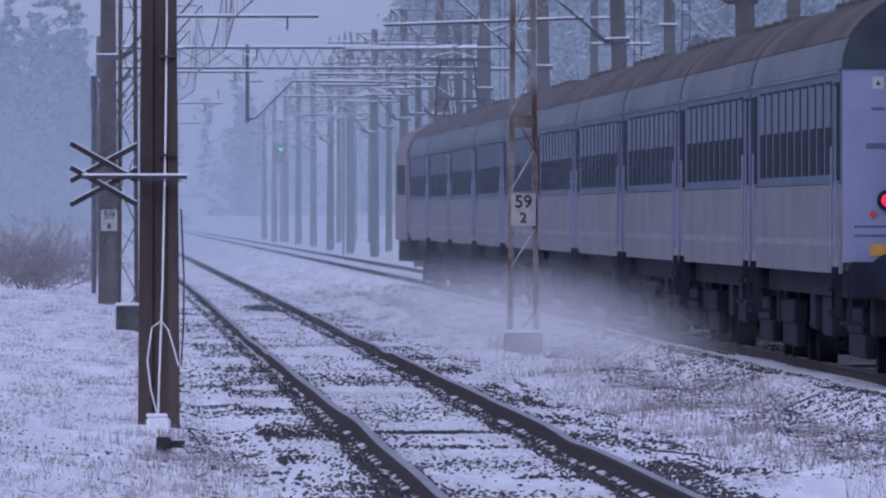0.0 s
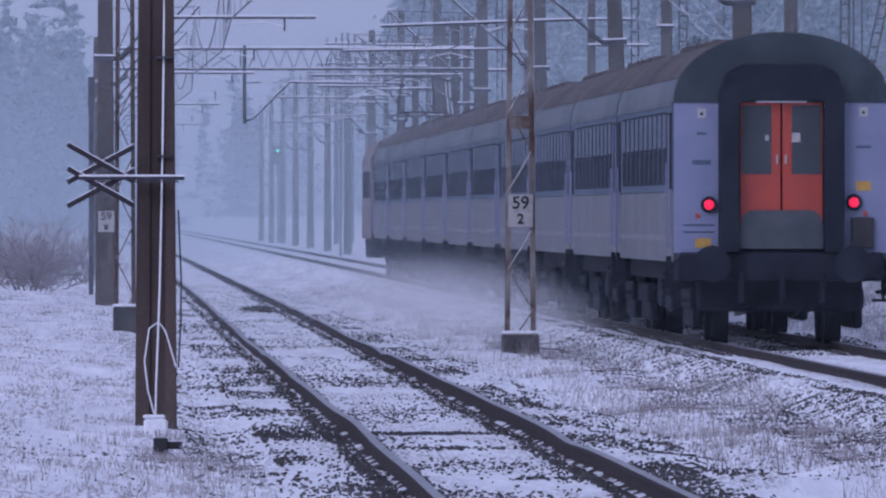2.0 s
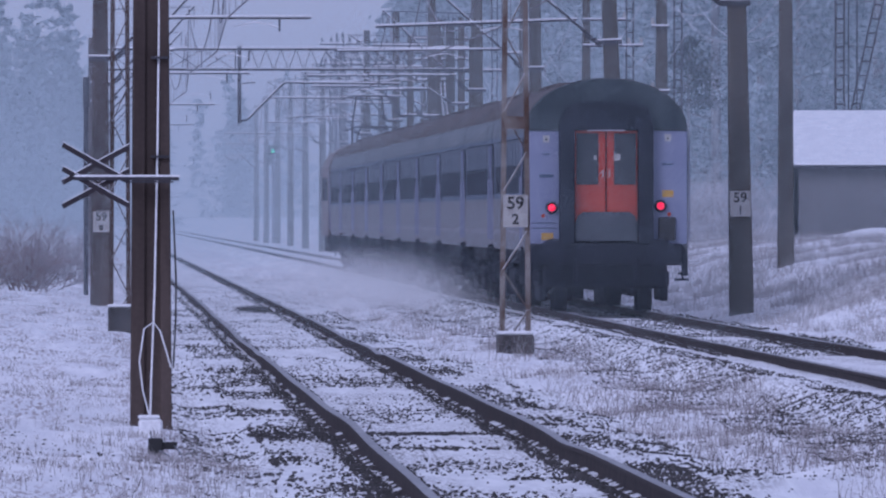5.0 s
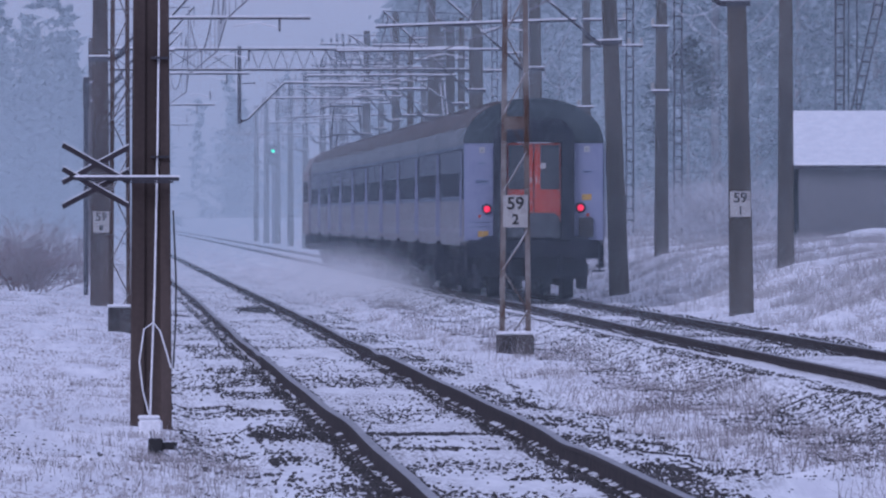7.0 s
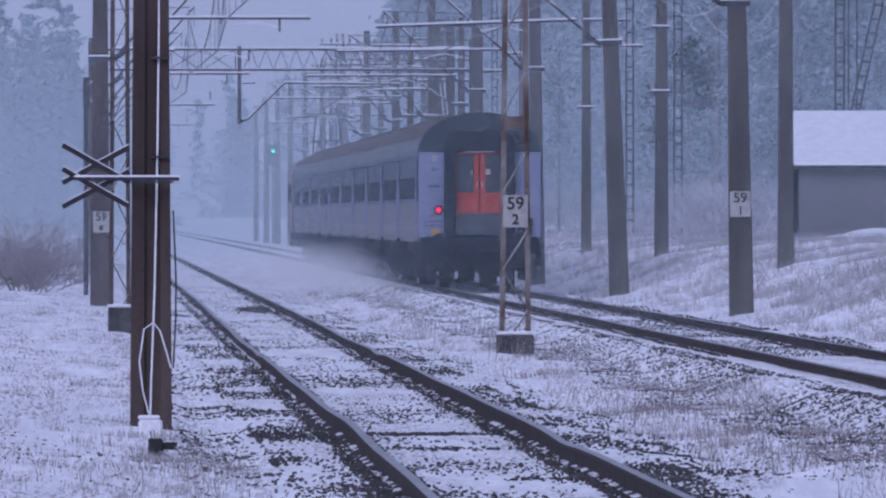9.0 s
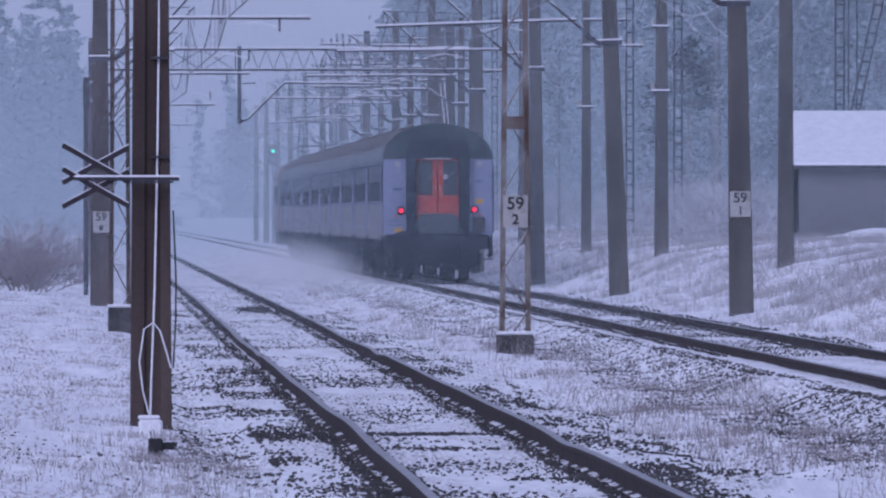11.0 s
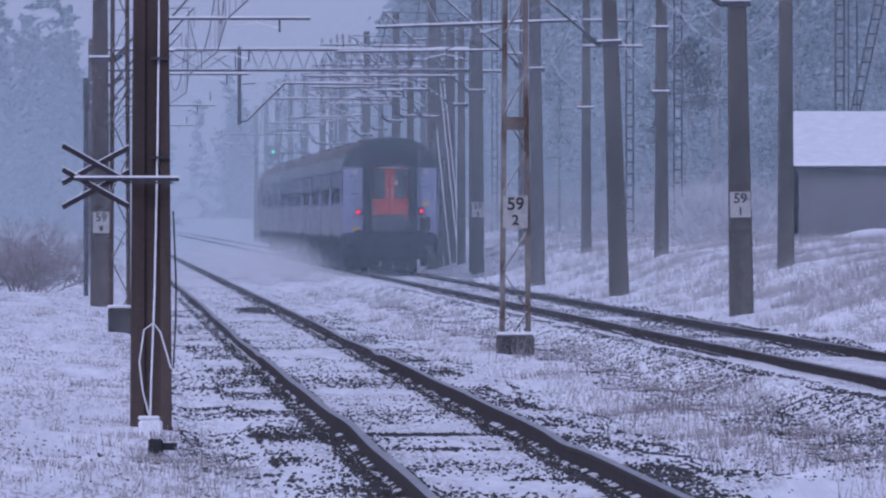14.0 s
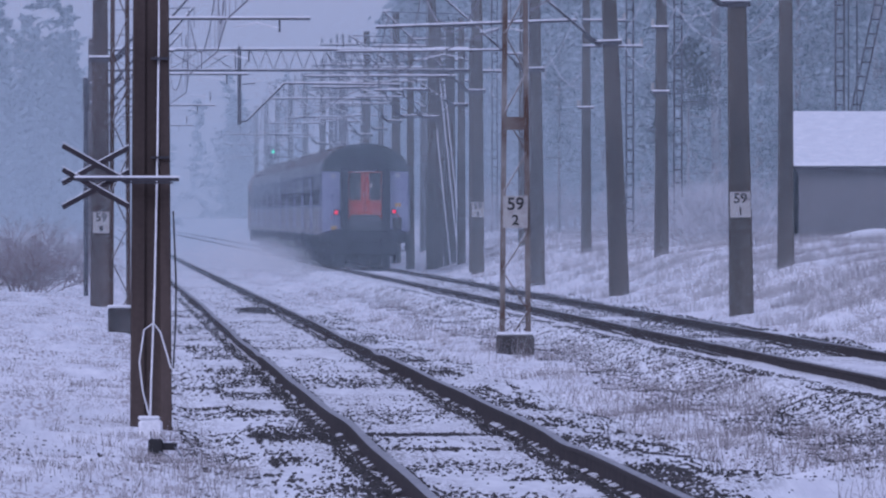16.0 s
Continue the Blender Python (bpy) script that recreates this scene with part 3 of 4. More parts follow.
    return c


train = []
coach = make_coach()
coach.location = (8.75, rear_y(0), RT)
train.append((coach, 0.0))
for i in range(1, 10):
    train.append((copy_thing(coach, pose(8.75, rear_y(0) + 24.5 * i, RT)), 24.5 * i))
# what only the last coach carries
coach["label"] = "grey and blue last coach, red gangway doors, lit tail lamps"
for s, zz in ((-1, 1.76), (1, 1.79)):
    lens = part("tail_lamp", tubes(((s * 0.925, -0.03, zz), (s * 0.925, -0.085, zz), 0.108), n=20), CHASSIS, coach, "round red tail lamp, lit")
    part("lamp_glass", tubes(((s * 0.925, -0.085, zz), (s * 0.925, -0.10, zz), 0.064, 0.045), n=20), TAIL, lens)
    part("reflector", tubes(((s * 1.07, -0.03, zz - 0.14), (s * 1.07, -0.045, zz - 0.14), 0.035), n=12), RED, coach)
for x, z, w, h, mat in ((-1.0, 1.27, 0.20, 0.12, YELLOW), (1.05, 2.00, 0.19, 0.12, YELLOW), (-1.02, 2.93, 0.11, 0.12, WHITE), (1.05, 2.95, 0.11, 0.12, WHITE)):
    part("sticker", boxes((x - w / 2, x + w / 2, -0.036, -0.03, z - h / 2, z + h / 2)), mat, coach)
for x, z in ((-1.02, 2.91), (1.05, 2.93)):
    bm = bmesh.new()
    extrude_y(bm, [(x - 0.026, z - 0.005), (x + 0.026, z - 0.005), (x, z + 0.045)], -0.040, -0.036)
    part("warning_triangle", bm, BLACK, coach)
for x, z, w, h in ((-1.02, 2.67, 0.13, 0.035), (-1.02, 2.30, 0.24, 0.06), (-1.06, 1.50, 0.40, 0.022), (-1.06, 1.41, 0.40, 0.022), (1.05, 2.50, 0.2, 0.035)):
    part("lettering_bar", boxes((x - w / 2, x + w / 2, -0.034, -0.03, z - h / 2, z + h / 2)), COACH_UPPER, coach)
part("paper_notice", boxes((0.13, 0.24, -0.075, -0.071, 2.56, 2.68)), WHITE, coach)
part("paper_notice", boxes((-0.21, -0.16, -0.075, -0.071, 2.58, 2.65)), WHITE, coach)
part("socket_box", boxes((0.89, 1.18, -0.12, -0.03, 1.20, 1.60), bev=0.015), BLACK, coach, "black socket box")

# the locomotive
loco = thing("electric_locomotive", "brown electric locomotive with raised pantograph", "locomotive", (8.75, rear_y(0) + 245.0, RT))
LL = 16.4
bm = bmesh.new()
extrude_y(bm, [(-1.45, 1.0), (-1.45, 3.15), (-1.22, 3.58), (-0.7, 3.86), (0.7, 3.86), (1.22, 3.58), (1.45, 3.15), (1.45, 1.0)], 0.3, LL)
part("body", bm, LOCO, loco)
part("frame", boxes((-1.35, 1.35, 0.1, LL, 0.5, 1.0)), CHASSIS, loco)
for s in (-1, 1):
    for i in range(5):
        part("side_grille", boxes((s * 1.45 - 0.015, s * 1.45 + 0.015, 2.6 + i * 2.3, 4.1 + i * 2.3, 2.1, 2.8)), GLASS, loco)
    for y in (2.2, 4.2, 11.8, 13.8):
        bw = bmesh.new()
        tube(bw, (s * 0.66, y, 0.6), (s * 0.82, y, 0.6), 0.6, n=24)
        part("wheel", bw, CHASSIS, loco)
for y, up in ((3.0, 0), (12.6, 1)):
    p = part("pantograph", tubes(((-0.6, y - 0.9, 3.82), (0.6, y - 0.9, 3.82), 0.04), ((-0.6, y + 0.9, 3.82), (0.6, y + 0.9, 3.82), 0.04), ((-0.6, y - 0.9, 3.82), (-0.6, y + 0.9, 3.82), 0.04), ((0.6, y - 0.9, 3.82), (0.6, y + 0.9, 3.82), 0.04)), DARKSTEEL, loco)
    zt = 5.4 if up else 4.38
    zm = (3.85 + zt) / 2
    yk = y + 1.0 if up else y + 0.8
    for q in (-1, 1):
        part("lower_arm", tubes(((q * 0.55, y - 0.8, 3.85), (q * 0.5, yk, zm), 0.03)), DARKSTEEL, p)
        part("upper_arm", tubes(((q * 0.5, yk, zm), (q * 0.4, y, zt), 0.025)), DARKSTEEL, p)
    part("collector_head", tubes(((-0.9, y, zt - 0.12), (-0.55, y, zt), 0.025), ((-0.55, y, zt), (0.55, y, zt), 0.03), ((0.55, y, zt), (0.9, y, zt - 0.12), 0.025)), DARKSTEEL, p)
    for s in (-1, 1):
        part("roof_insulator", tubes(((s * 0.6, y - 0.9, 3.6), (s * 0.6, y - 0.9, 3.82), 0.07), ((s * 0.6, y + 0.9, 3.6), (s * 0.6, y + 0.9, 3.82), 0.07), n=8), LOCO, p)
for s in (-1, 1):
    bw = bmesh.new()
    tube(bw, (s * 0.9, 0.3, 1.0), (s * 0.9, -0.25, 1.0), 0.2, n=14)
    part("buffer", bw, CHASSIS, loco)
train.append((loco, 245.0))

# blown snow round and behind the train, in soft veils that go along with it
r = np.random.RandomState(3)
V = []
for k in range(30):
    y = 31.0 + 3.6 * k
    g = min(1.0, 0.30 + k * 0.07)
    fade_out = min(1.0, 0.35 + k * 0.12) * (1.0 - k / 30) ** 0.9
    wide, high, dense = 1.4 + 1.0 * g, 0.40 + 0.45 * g, 0.023 * fade_out
    mid = np.array([-2.4 - 0.5 * g + r.uniform(-0.4, 0.4), y, 0.0 + 0.18 * g + r.uniform(-0.12, 0.12)])
    th = radians(r.uniform(0, 180))
    along, across = np.array([math.cos(th), 0, math.sin(th)]), np.array([-math.sin(th), 0, math.cos(th)])
    off = np.arange(-1, 1, 0.0075 / wide)
    reach = np.sqrt(1 - off ** 2)
    size = np.array([wide, 1.0, high])
    lift = 0.0075 * dense * 1.6 * (1 - np.abs(off)) / high
    c = off[:, None] * across
    a_, t_ = reach[:, None] * along, lift[:, None] * across
    V.append((np.stack([c - a_, c - t_, c + a_, c + t_], 1) * size + mid).reshape(-1, 3))
V = np.concatenate(V)
me = bpy.data.meshes.new("blown_snow_cloud")
me.from_pydata(V.tolist(), [], np.arange(len(V)).reshape(-1, 4).tolist())
me.materials.append(POWDER)
dust = tagged(new("blown_snow_cloud", me), "pale cloud of powder snow whirled up by the train", "snow cloud", kind="stuff")
train.append((dust, 0.0))

# ---- far things ----
# winter mist lying over the line: layers of very fine streaks with clear air between
for k, (y, dense) in enumerate(((225, 0.026), (262, 0.025), (300, 0.035), (350, 0.04), (400, 0.04), (450, 0.045), (505, 0.045), (560, 0.05), (615, 0.08), (690, 0.12), (750, 0.08), (800, 0.13), (930, 0.17), (1100, 0.18), (1350, 0.18), (1650, 0.22))):
    pitch, half_w = y / F * 0.42, 0.0300 * y
    th = radians(8 + 47 * k)
    off = np.arange(-half_w, half_w, pitch)
    along, across = np.array([math.cos(th), 0, math.sin(th)]), np.array([-math.sin(th), 0, math.cos(th)])
    mid = np.array([0.0198 * y, y, 1.75 - 0.0018 * y]) + off[:, None] * across
    reach = np.sqrt(np.maximum(half_w ** 2 - off ** 2, 0.01))[:, None] * along
    cut = np.linspace(-1, 1, 5)
    pts = mid[:, None, :] + reach[:, None, :] * cut[None, :, None]
    lies = np.clip(1.0 - (pts[..., 2:3] - 6.0) / 10.0, 0.06, 1.0)
    thick = lies * across * pitch * dense / 2
    v = np.stack([pts - thick, pts + thick], 2).reshape(-1, 3)
    first = (np.arange(len(off))[:, None] * 10 + np.arange(4)[None, :] * 2).reshape(-1, 1)
    quads = first + np.array([[0, 2, 3, 1]])
    me = bpy.data.meshes.new("mist")
    me.from_pydata(v.tolist(), [], quads.tolist())
    me.materials.append(MIST)
    tagged(new("mist", me), "thin layer of winter mist over the line", "mist", kind="stuff")


def crown_mesh(rnd, h, spread, low, count, leaf):
    """Many small frosted sprays set along limbs, from the trunk outwards."""
    verts, faces = [], []
    limbs = []
    n_l = int(26 * h / 14)
    for i in range(n_l):
        z = low + (h - low) * (i + rnd.random()) / n_l
        r = spread * (1 - ((z - low) / (h - low)) ** 1.6 * 0.85) * rnd.uniform(0.55, 1.15)
        a = rnd.uniform(0, 6.283)
        limbs.append((z, r, a, rnd.uniform(-0.15, 0.35)))
    for _ in range(count):
        z, r, a, up = rnd.choice(limbs)
        u = rnd.random() ** 0.6
        jit = 0.16 + 0.16 * r * u
        c = Vector((math.cos(a) * r * u + rnd.gauss(0, jit), math.sin(a) * r * u + rnd.gauss(0, jit), z + up * r * u + rnd.gauss(0, jit * 0.6)))
        e = Euler((rnd.uniform(-0.9, 0.9), rnd.uniform(-0.9, 0.9), rnd.uniform(0, 6.28))).to_matrix()
        s = leaf * rnd.uniform(0.5, 1.4)
        b = len(verts)
        for p in ((-s, -s * 0.3, 0), (s * 0.2, -s * 0.45, 0.1 * s), (s, 0, 0), (0, s * 0.4, -0.1 * s)):
            verts.append(c + e @ Vector(p))
        faces.append((b, b + 1, b + 2, b + 3))
    me = bpy.data.meshes.new("crown")
    me.from_pydata([tuple(v) for v in verts], [], faces)
    me.materials.append(NEEDLE)
    return me, limbs


def make_tree(seed, h, spread, low, count, leaf):
    rnd = random.Random(seed)
    t = thing("tree", "tall frosted conifer in the misty wood", "tree", (0, 0, 0), "trees of the misty wood")
    me, limbs = crown_mesh(rnd, h, spread, low, count, leaf)
    part("crown", me, NEEDLE, t)
    bm = bmesh.new()
    r = h * 0.011
    tube(bm, (0, 0, -0.5), (0.1, 0, h * 0.5), r, r * 0.7, 8)
    tube(bm, (0.1, 0, h * 0.5), (0.05, 0.05, h * 0.97), r * 0.7, 0.02, 7)
    for z, rr_, a, up in limbs:
        tube(bm, (0.05, 0, z), (math.cos(a) * rr_ * 0.9, math.sin(a) * rr_ * 0.9, z + up * rr_ * 0.9), 0.05, 0.012, 4)
    part("trunk", bm, BARK, t)
    return t


trees = [make_tree(11, 17, 2.9, 0.8, 6600, 0.14), make_tree(12, 20, 3.4, 2.0, 7400, 0.145), make_tree(13, 14, 2.8, 0.5, 6200, 0.13), make_tree(14, 22, 3.0, 4.0, 6600, 0.145), make_tree(15, 10, 2.4, 0.4, 5500, 0.115)]
spots = []
rs = random.Random(21)
for y in np.arange(640, 1500, 7.5):
    for k in range(3):
        spots.append((rs.uniform(21.5, 26) + k * 4.5 + (y - 455) * 0.002, y + rs.uniform(-4, 4)))
for y in np.arange(1180, 1700, 13):
    spots.append((rs.uniform(-5.5, -1.0), y + rs.uniform(-8, 8)))
    spots.append((rs.uniform(-12, -5), y + rs.uniform(-8, 8)))
for k in range(90):
    spots.append((rs.uniform(-40, 80), rs.uniform(2050, 2250)))
used = set()
far = []
spots = [(x, y) for x, y in spots if x < 0.049 * y]
for x, y in spots:
    if y > 900:
        far.append((x, y))
        continue
    m = pose(x, y, ground_z(x) - 0.05, 0, 0, rs.uniform(0, 360))
    kind = rs.choice(trees)
    if kind in used:
        copy_thing(kind, m)
    else:
        kind.matrix_basis = m
        used.add(kind)
PINE = simple("dark_pine_needles", (0.030, 0.050, 0.052), (0.085, 0.115, 0.115), 2.0, 0.9)
for x, y, sd, z0, z1, sp in ((20.2, 600.0, 51, 4.2, 6.4, 1.2), (20.9, 655.0, 52, 3.0, 5.4, 1.0), (17.4, 660.0, 53, 2.6, 7.0, 1.1)):
    t = thing("pine", "young pine with dark boughs at the wood's edge", "tree", (x, y, ground_z(x) - 0.05), "young pines at the wood's edge")
    me, limbs = crown_mesh(random.Random(sd), z1, sp, z0, 1700, 0.085)
    me.materials.clear()
    me.materials.append(PINE if sd < 53 else NEEDLE)
    part("crown", me, PINE, t)
    bm = bmesh.new()
    tube(bm, (0, 0, -0.3), (0, 0, z1), 0.07, 0.02, 7)
    for z, rr_, a, up in limbs:
        tube(bm, (0, 0, z), (math.cos(a) * rr_ * 0.9, math.sin(a) * rr_ * 0.9, z + up * rr_ * 0.9), 0.03, 0.01, 4)
    part("trunk", bm, BARK, t)
# the wood further off, beyond telling its trees apart
forms = []
for sd, h, sp in ((16, 18, 3.0), (17, 20, 3.4), (18, 15, 2.8), (19, 17, 2.6)):
    me, _ = crown_mesh(random.Random(sd), h, sp, 0.8, 900, 0.38)
    co = np.empty(len(me.vertices) * 3)
    me.vertices.foreach_get("co", co)
    forms.append(co.reshape(-1, 3))
    bpy.data.meshes.remove(me)
V = []
for x, y in far:
    a, k = rs.uniform(0, 6.28), rs.uniform(0.8, 1.15) if x > 12 and y < 2000 else rs.uniform(0.62, 0.95)
    f = rs.choice(forms) * k
    V.append(np.stack([f[:, 0] * math.cos(a) - f[:, 1] * math.sin(a) + x, f[:, 0] * math.sin(a) + f[:, 1] * math.cos(a) + y, f[:, 2] + ground_z(x)], -1))
V = np.concatenate(V)
me = bpy.data.meshes.new("distant_wood")
me.from_pydata(V.tolist(), [], np.arange(len(V)).reshape(-1, 4).tolist())
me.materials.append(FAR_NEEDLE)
tagged(new("distant_wood", me), "distant frosted wood fading into mist", "wood", kind="stuff")

# the shed
shed = thing("shed", "low grey rendered shed under a snow-covered roof", "shed", (16.95, 430.0, 0.0))
part("wall_front", boxes((0.08, 6.0, 0.0, 0.2, 0.3, 2.92)), WALLBOARD, shed)
part("wall_gable", boxes((0.0, 0.2, 0.0, 4.2, 0.3, 2.92)), BRICKEND, shed)
part("wall_back", boxes((0.0, 6.0, 4.0, 4.2, 0.3, 4.1)), WALLBOARD, shed)
part("wall_end", boxes((5.8, 6.0, 0.0, 4.2, 0.3, 2.92)), WALLBOARD, shed)
bm = bmesh.new()
v = [bm.verts.new(p) for p in ((-0.1, -0.3, 2.90), (6.3, -0.3, 2.90), (6.3, 4.3, 4.18), (-0.1, 4.3, 4.18), (-0.1, -0.3, 2.98), (6.3, -0.3, 2.98), (6.3, 4.3, 4.26), (-0.1, 4.3, 4.26))]
for f in ((3, 2, 1, 0), (4, 5, 6, 7), (0, 1, 5, 4), (1, 2, 6, 5), (2, 3, 7, 6), (3, 0, 4, 7)):
    bm.faces.new([v[i] for i in f])
rf = part("roof", bm, DARKSTEEL, shed)
bm = bmesh.new()
v = [bm.verts.new(p) for p in ((-0.12, -0.33, 2.985), (6.3, -0.33, 2.985), (6.3, 4.3, 4.265), (-0.12, 4.3, 4.265), (-0.12, -0.30, 3.06), (6.3, -0.3, 3.06), (6.3, 4.3, 4.34), (-0.12, 4.3, 4.34))]
for f in ((3, 2, 1, 0), (4, 5, 6, 7), (0, 1, 5, 4), (1, 2, 6, 5), (2, 3, 7, 6), (3, 0, 4, 7)):
    bm.faces.new([v[i] for i in f])
part("roof_snow", bm, CAP, rf)

# the bank of cleared snow before the shed
bm = bmesh.new()
bmesh.ops.create_grid(bm, x_segments=60, y_segments=24, size=1.0)
for v in bm.verts:
    u, w = v.co.x, v.co.y
    hgt = max(0.0, 1 - abs(w) ** 2) * max(0.0, 1 - abs(u) ** 6) * (0.72 + 0.10 * math.sin(u * 9) + 0.08 * math.sin(u * 23 + w * 5))
    v.co = Vector((20.2 + u * 3.9 - 0.6 * w, 412 + w * 6.0, 0.90 + hgt * 0.66))
for f in bm.faces:
    f.smooth = True
tagged(new("snow_bank", mesh_of("snow_bank", bm, CAP)), "lumpy bank of cleared snow before the shed", "snow bank", kind="stuff")

# ---- the warning cross on the near mast, seen from behind ----
cross = thing("crossing_sign", "dark double warning cross seen from behind, on a snowy bracket", "crossing sign", (0.51, 152.1, 1.95))


def cross_arm(x0, z0, x1, z1, back):
    bm = bmesh.new()
    d = Vector((x1 - x0, 0, z1 - z0))
    n = Vector((-d.z, 0, d.x)).normalized() * 0.021
    pts = [Vector((x0, 0, z0)) + n, Vector((x0, 0, z0)) - n, Vector((x1, 0, z1)) - n, Vector((x1, 0, z1)) + n]
    a = [bm.verts.new(p) for p in pts]
    b = [bm.verts.new(p + Vector((0, 0.02, 0))) for p in pts]
    for i in range(4):
        bm.faces.new((a[i], a[(i + 1) % 4], b[(i + 1) % 4], b[i]))
    bm.faces.new(a[::-1])
    bm.faces.new(b)
    bmesh.ops.translate(bm, vec=(0, back, 0), verts=bm.verts[:])
    part("cross_arm", bm, SIGNDARK, cross)
    top = tubes(((x0, 0.01 + back, z0 + 0.03), (x1, 0.01 + back, z1 + 0.03), 0.006), n=4)
    part("arm_snow", top, CAP, cross)


for dz in (0.0, -0.205):
    cross_arm(-0.76, 0.41 + dz, -0.19, 0.09 + dz, 0.0)
    cross_arm(-0.19, 0.39 + dz, -0.76, 0.085 + dz, 0.025)
part("bracket", boxes((-0.66, 0.24, -0.02, 0.03, 0.105, 0.135)), DARKSTEEL, cross)
part("bracket_snow", boxes((-0.66, 0.25, -0.025, 0.035, 0.136, 0.153)), CAP, cross)
part("mast_band", boxes((-0.19, 0.19, -0.03, 0.0, 0.085, 0.10)), DARKSTEEL, cross)

# cables on the near mast
cable = thing("earth_cable", "frosted white cable clamped down the mast", "cable", (0.51, 152.27, -0.1))
bm = bmesh.new()
path_tube(bm, [(0.08, 0.08, 6.5), (0.07, 0.06, 3.6), (0.055, 0.03, 2.4), (0.03, 0.01, 1.2), (0.0, -0.01, 0.4), (-0.01, -0.02, 0.0)], 0.010)
part("cable_run", bm, CAP, cable)
bm = bmesh.new()
path_tube(bm, [(-0.01, -0.03, 0.12), (-0.07, -0.04, 0.35), (-0.10, -0.04, 0.6), (-0.06, -0.04, 0.88), (0.02, -0.04, 0.94), (0.08, -0.04, 0.86), (0.14, -0.03, 0.66), (0.17, -0.02, 0.55)], 0.007)
part("cable_loop", bm, CAP, cable)
bm = bmesh.new()
path_tube(bm, [(0.19, 0.0, 1.9), (0.215, 0.0, 1.3), (0.21, 0.0, 0.9), (0.19, 0.0, 0.55)], 0.008)
part("loose_cable", bm, BLACK, cable)
for z in (2.35, 3.2, 4.4):
    part("cable_clamp", boxes((0.0, 0.16, -0.02, 0.06, z, z + 0.02)), DARKSTEEL, cable)

cab = thing("cable_box", "small snow-covered junction box with loose cables", "junction box", (0.49, 147.5, -0.14))
part("housing", boxes((-0.10, 0.10, -0.1, 0.1, 0.0, 0.20), bev=0.02), CAP, cab)
part("snow_cap", boxes((-0.105, 0.08, -0.1, 0.1, 0.20, 0.235), bev=0.015), CAP, cab)
part("junction", boxes((-0.04, 0.08, -6.25, -6.12, -0.02, 0.12), (0.06, 0.19, -6.22, -6.15, 0.03, 0.09), bev=0.012), BLACK, cab)
for pts in ([(0.0, -6.3, 0.0), (-0.06, -6.32, -0.05), (-0.02, -6.4, -0.08), (0.06, -6.32, -0.02)], [(0.16, -6.2, 0.07), (0.22, -6.3, 0.0), (0.24, -6.5, -0.07)], [(0.05, -6.3, 0.02), (0.13, -6.4, -0.02), (0.15, -6.5, -0.07)], [(0.0, -0.1, 0.1), (0.0, -3.0, 0.03), (0.0, -6.1, 0.04)]):
    bm = bmesh.new()
    path_tube(bm, pts, 0.007)
    part("loose_cable", bm, GALV, cab)

# ---- telegraph poles on the right bank, with their wires ----
POLES = ((13.9, 355.0, 0.34, ()), (13.95, 434.0, 0.36, ((6.38, -0.25, 0.18), (4.80, -0.25, 0.2))), (13.95, 500.0, 0.30, ((7.28, -0.1, 1.12), (6.55, -0.1, 1.6), (4.82, -0.25, 0.22))), (13.9, 572, 0.3, ((7.0, -0.6, 0.6),)), (13.9, 645, 0.3, ((7.0, -0.6, 0.6),)), (13.9, 720, 0.3, ((7.0, -0.6, 0.6),)))
for x, y, w, arms in POLES:
    gz = ground_z(x) - 0.05
    p = thing("telegraph_pole", "grey concrete line pole with snowy crossarms", "utility pole", (x, y, gz), "poles on the right bank")
    part("post", taper_post(w, w * 0.62, w, w * 0.62, 9.2), CONCRETE, p)
    for z, a, b in arms:
        z -= gz
        arm = part("crossarm", boxes((a, b, -w * 0.6, -w * 0.45, z - 0.035, z + 0.02)), DARKSTEEL, p)
        part("crossarm_snow", boxes((a, b, -w * 0.62, -w * 0.42, z + 0.021, z + 0.06)), CAP, arm)
        for xx in ((b - 0.05, b - 0.4) if b > 0.5 else (a + 0.03,)):
            part("insulator", tubes(((xx, -w * 0.5, z + 0.06), (xx, -w * 0.5, z + 0.22), 0.05, 0.035), n=8), WHITE, arm)


def sagging(name, label, a, b, sag, r, segs=12):
    bm = bmesh.new()
    a, b = Vector(a), Vector(b)
    pts = []
    for i in range(segs + 1):
        u = i / segs
        p = a.lerp(b, u)
        p.z -= sag * 4 * u * (1 - u)
        pts.append(p)
    path_tube(bm, pts, r, 4)
    return tagged(new(name, mesh_of(name, bm, WIRE)), label, "wire", "frosted line wires")


for (x, y, w, a1), (x2, y2, w2, a2) in zip(POLES, POLES[1:]):
    for dx, z in ((-0.3, 7.5), (0.35, 6.9), (0.9, 6.9)):
        sagging("line_wire", "thin frosted wire sagging between line poles", (x + dx, y, z), (x2 + dx, y2, z), 1.25, 0.008)
sagging("line_wire", "thin frosted wire sagging between line poles", (14.3, 285, 7.0), (14.2, 355, 6.9), 1.2, 0.011)

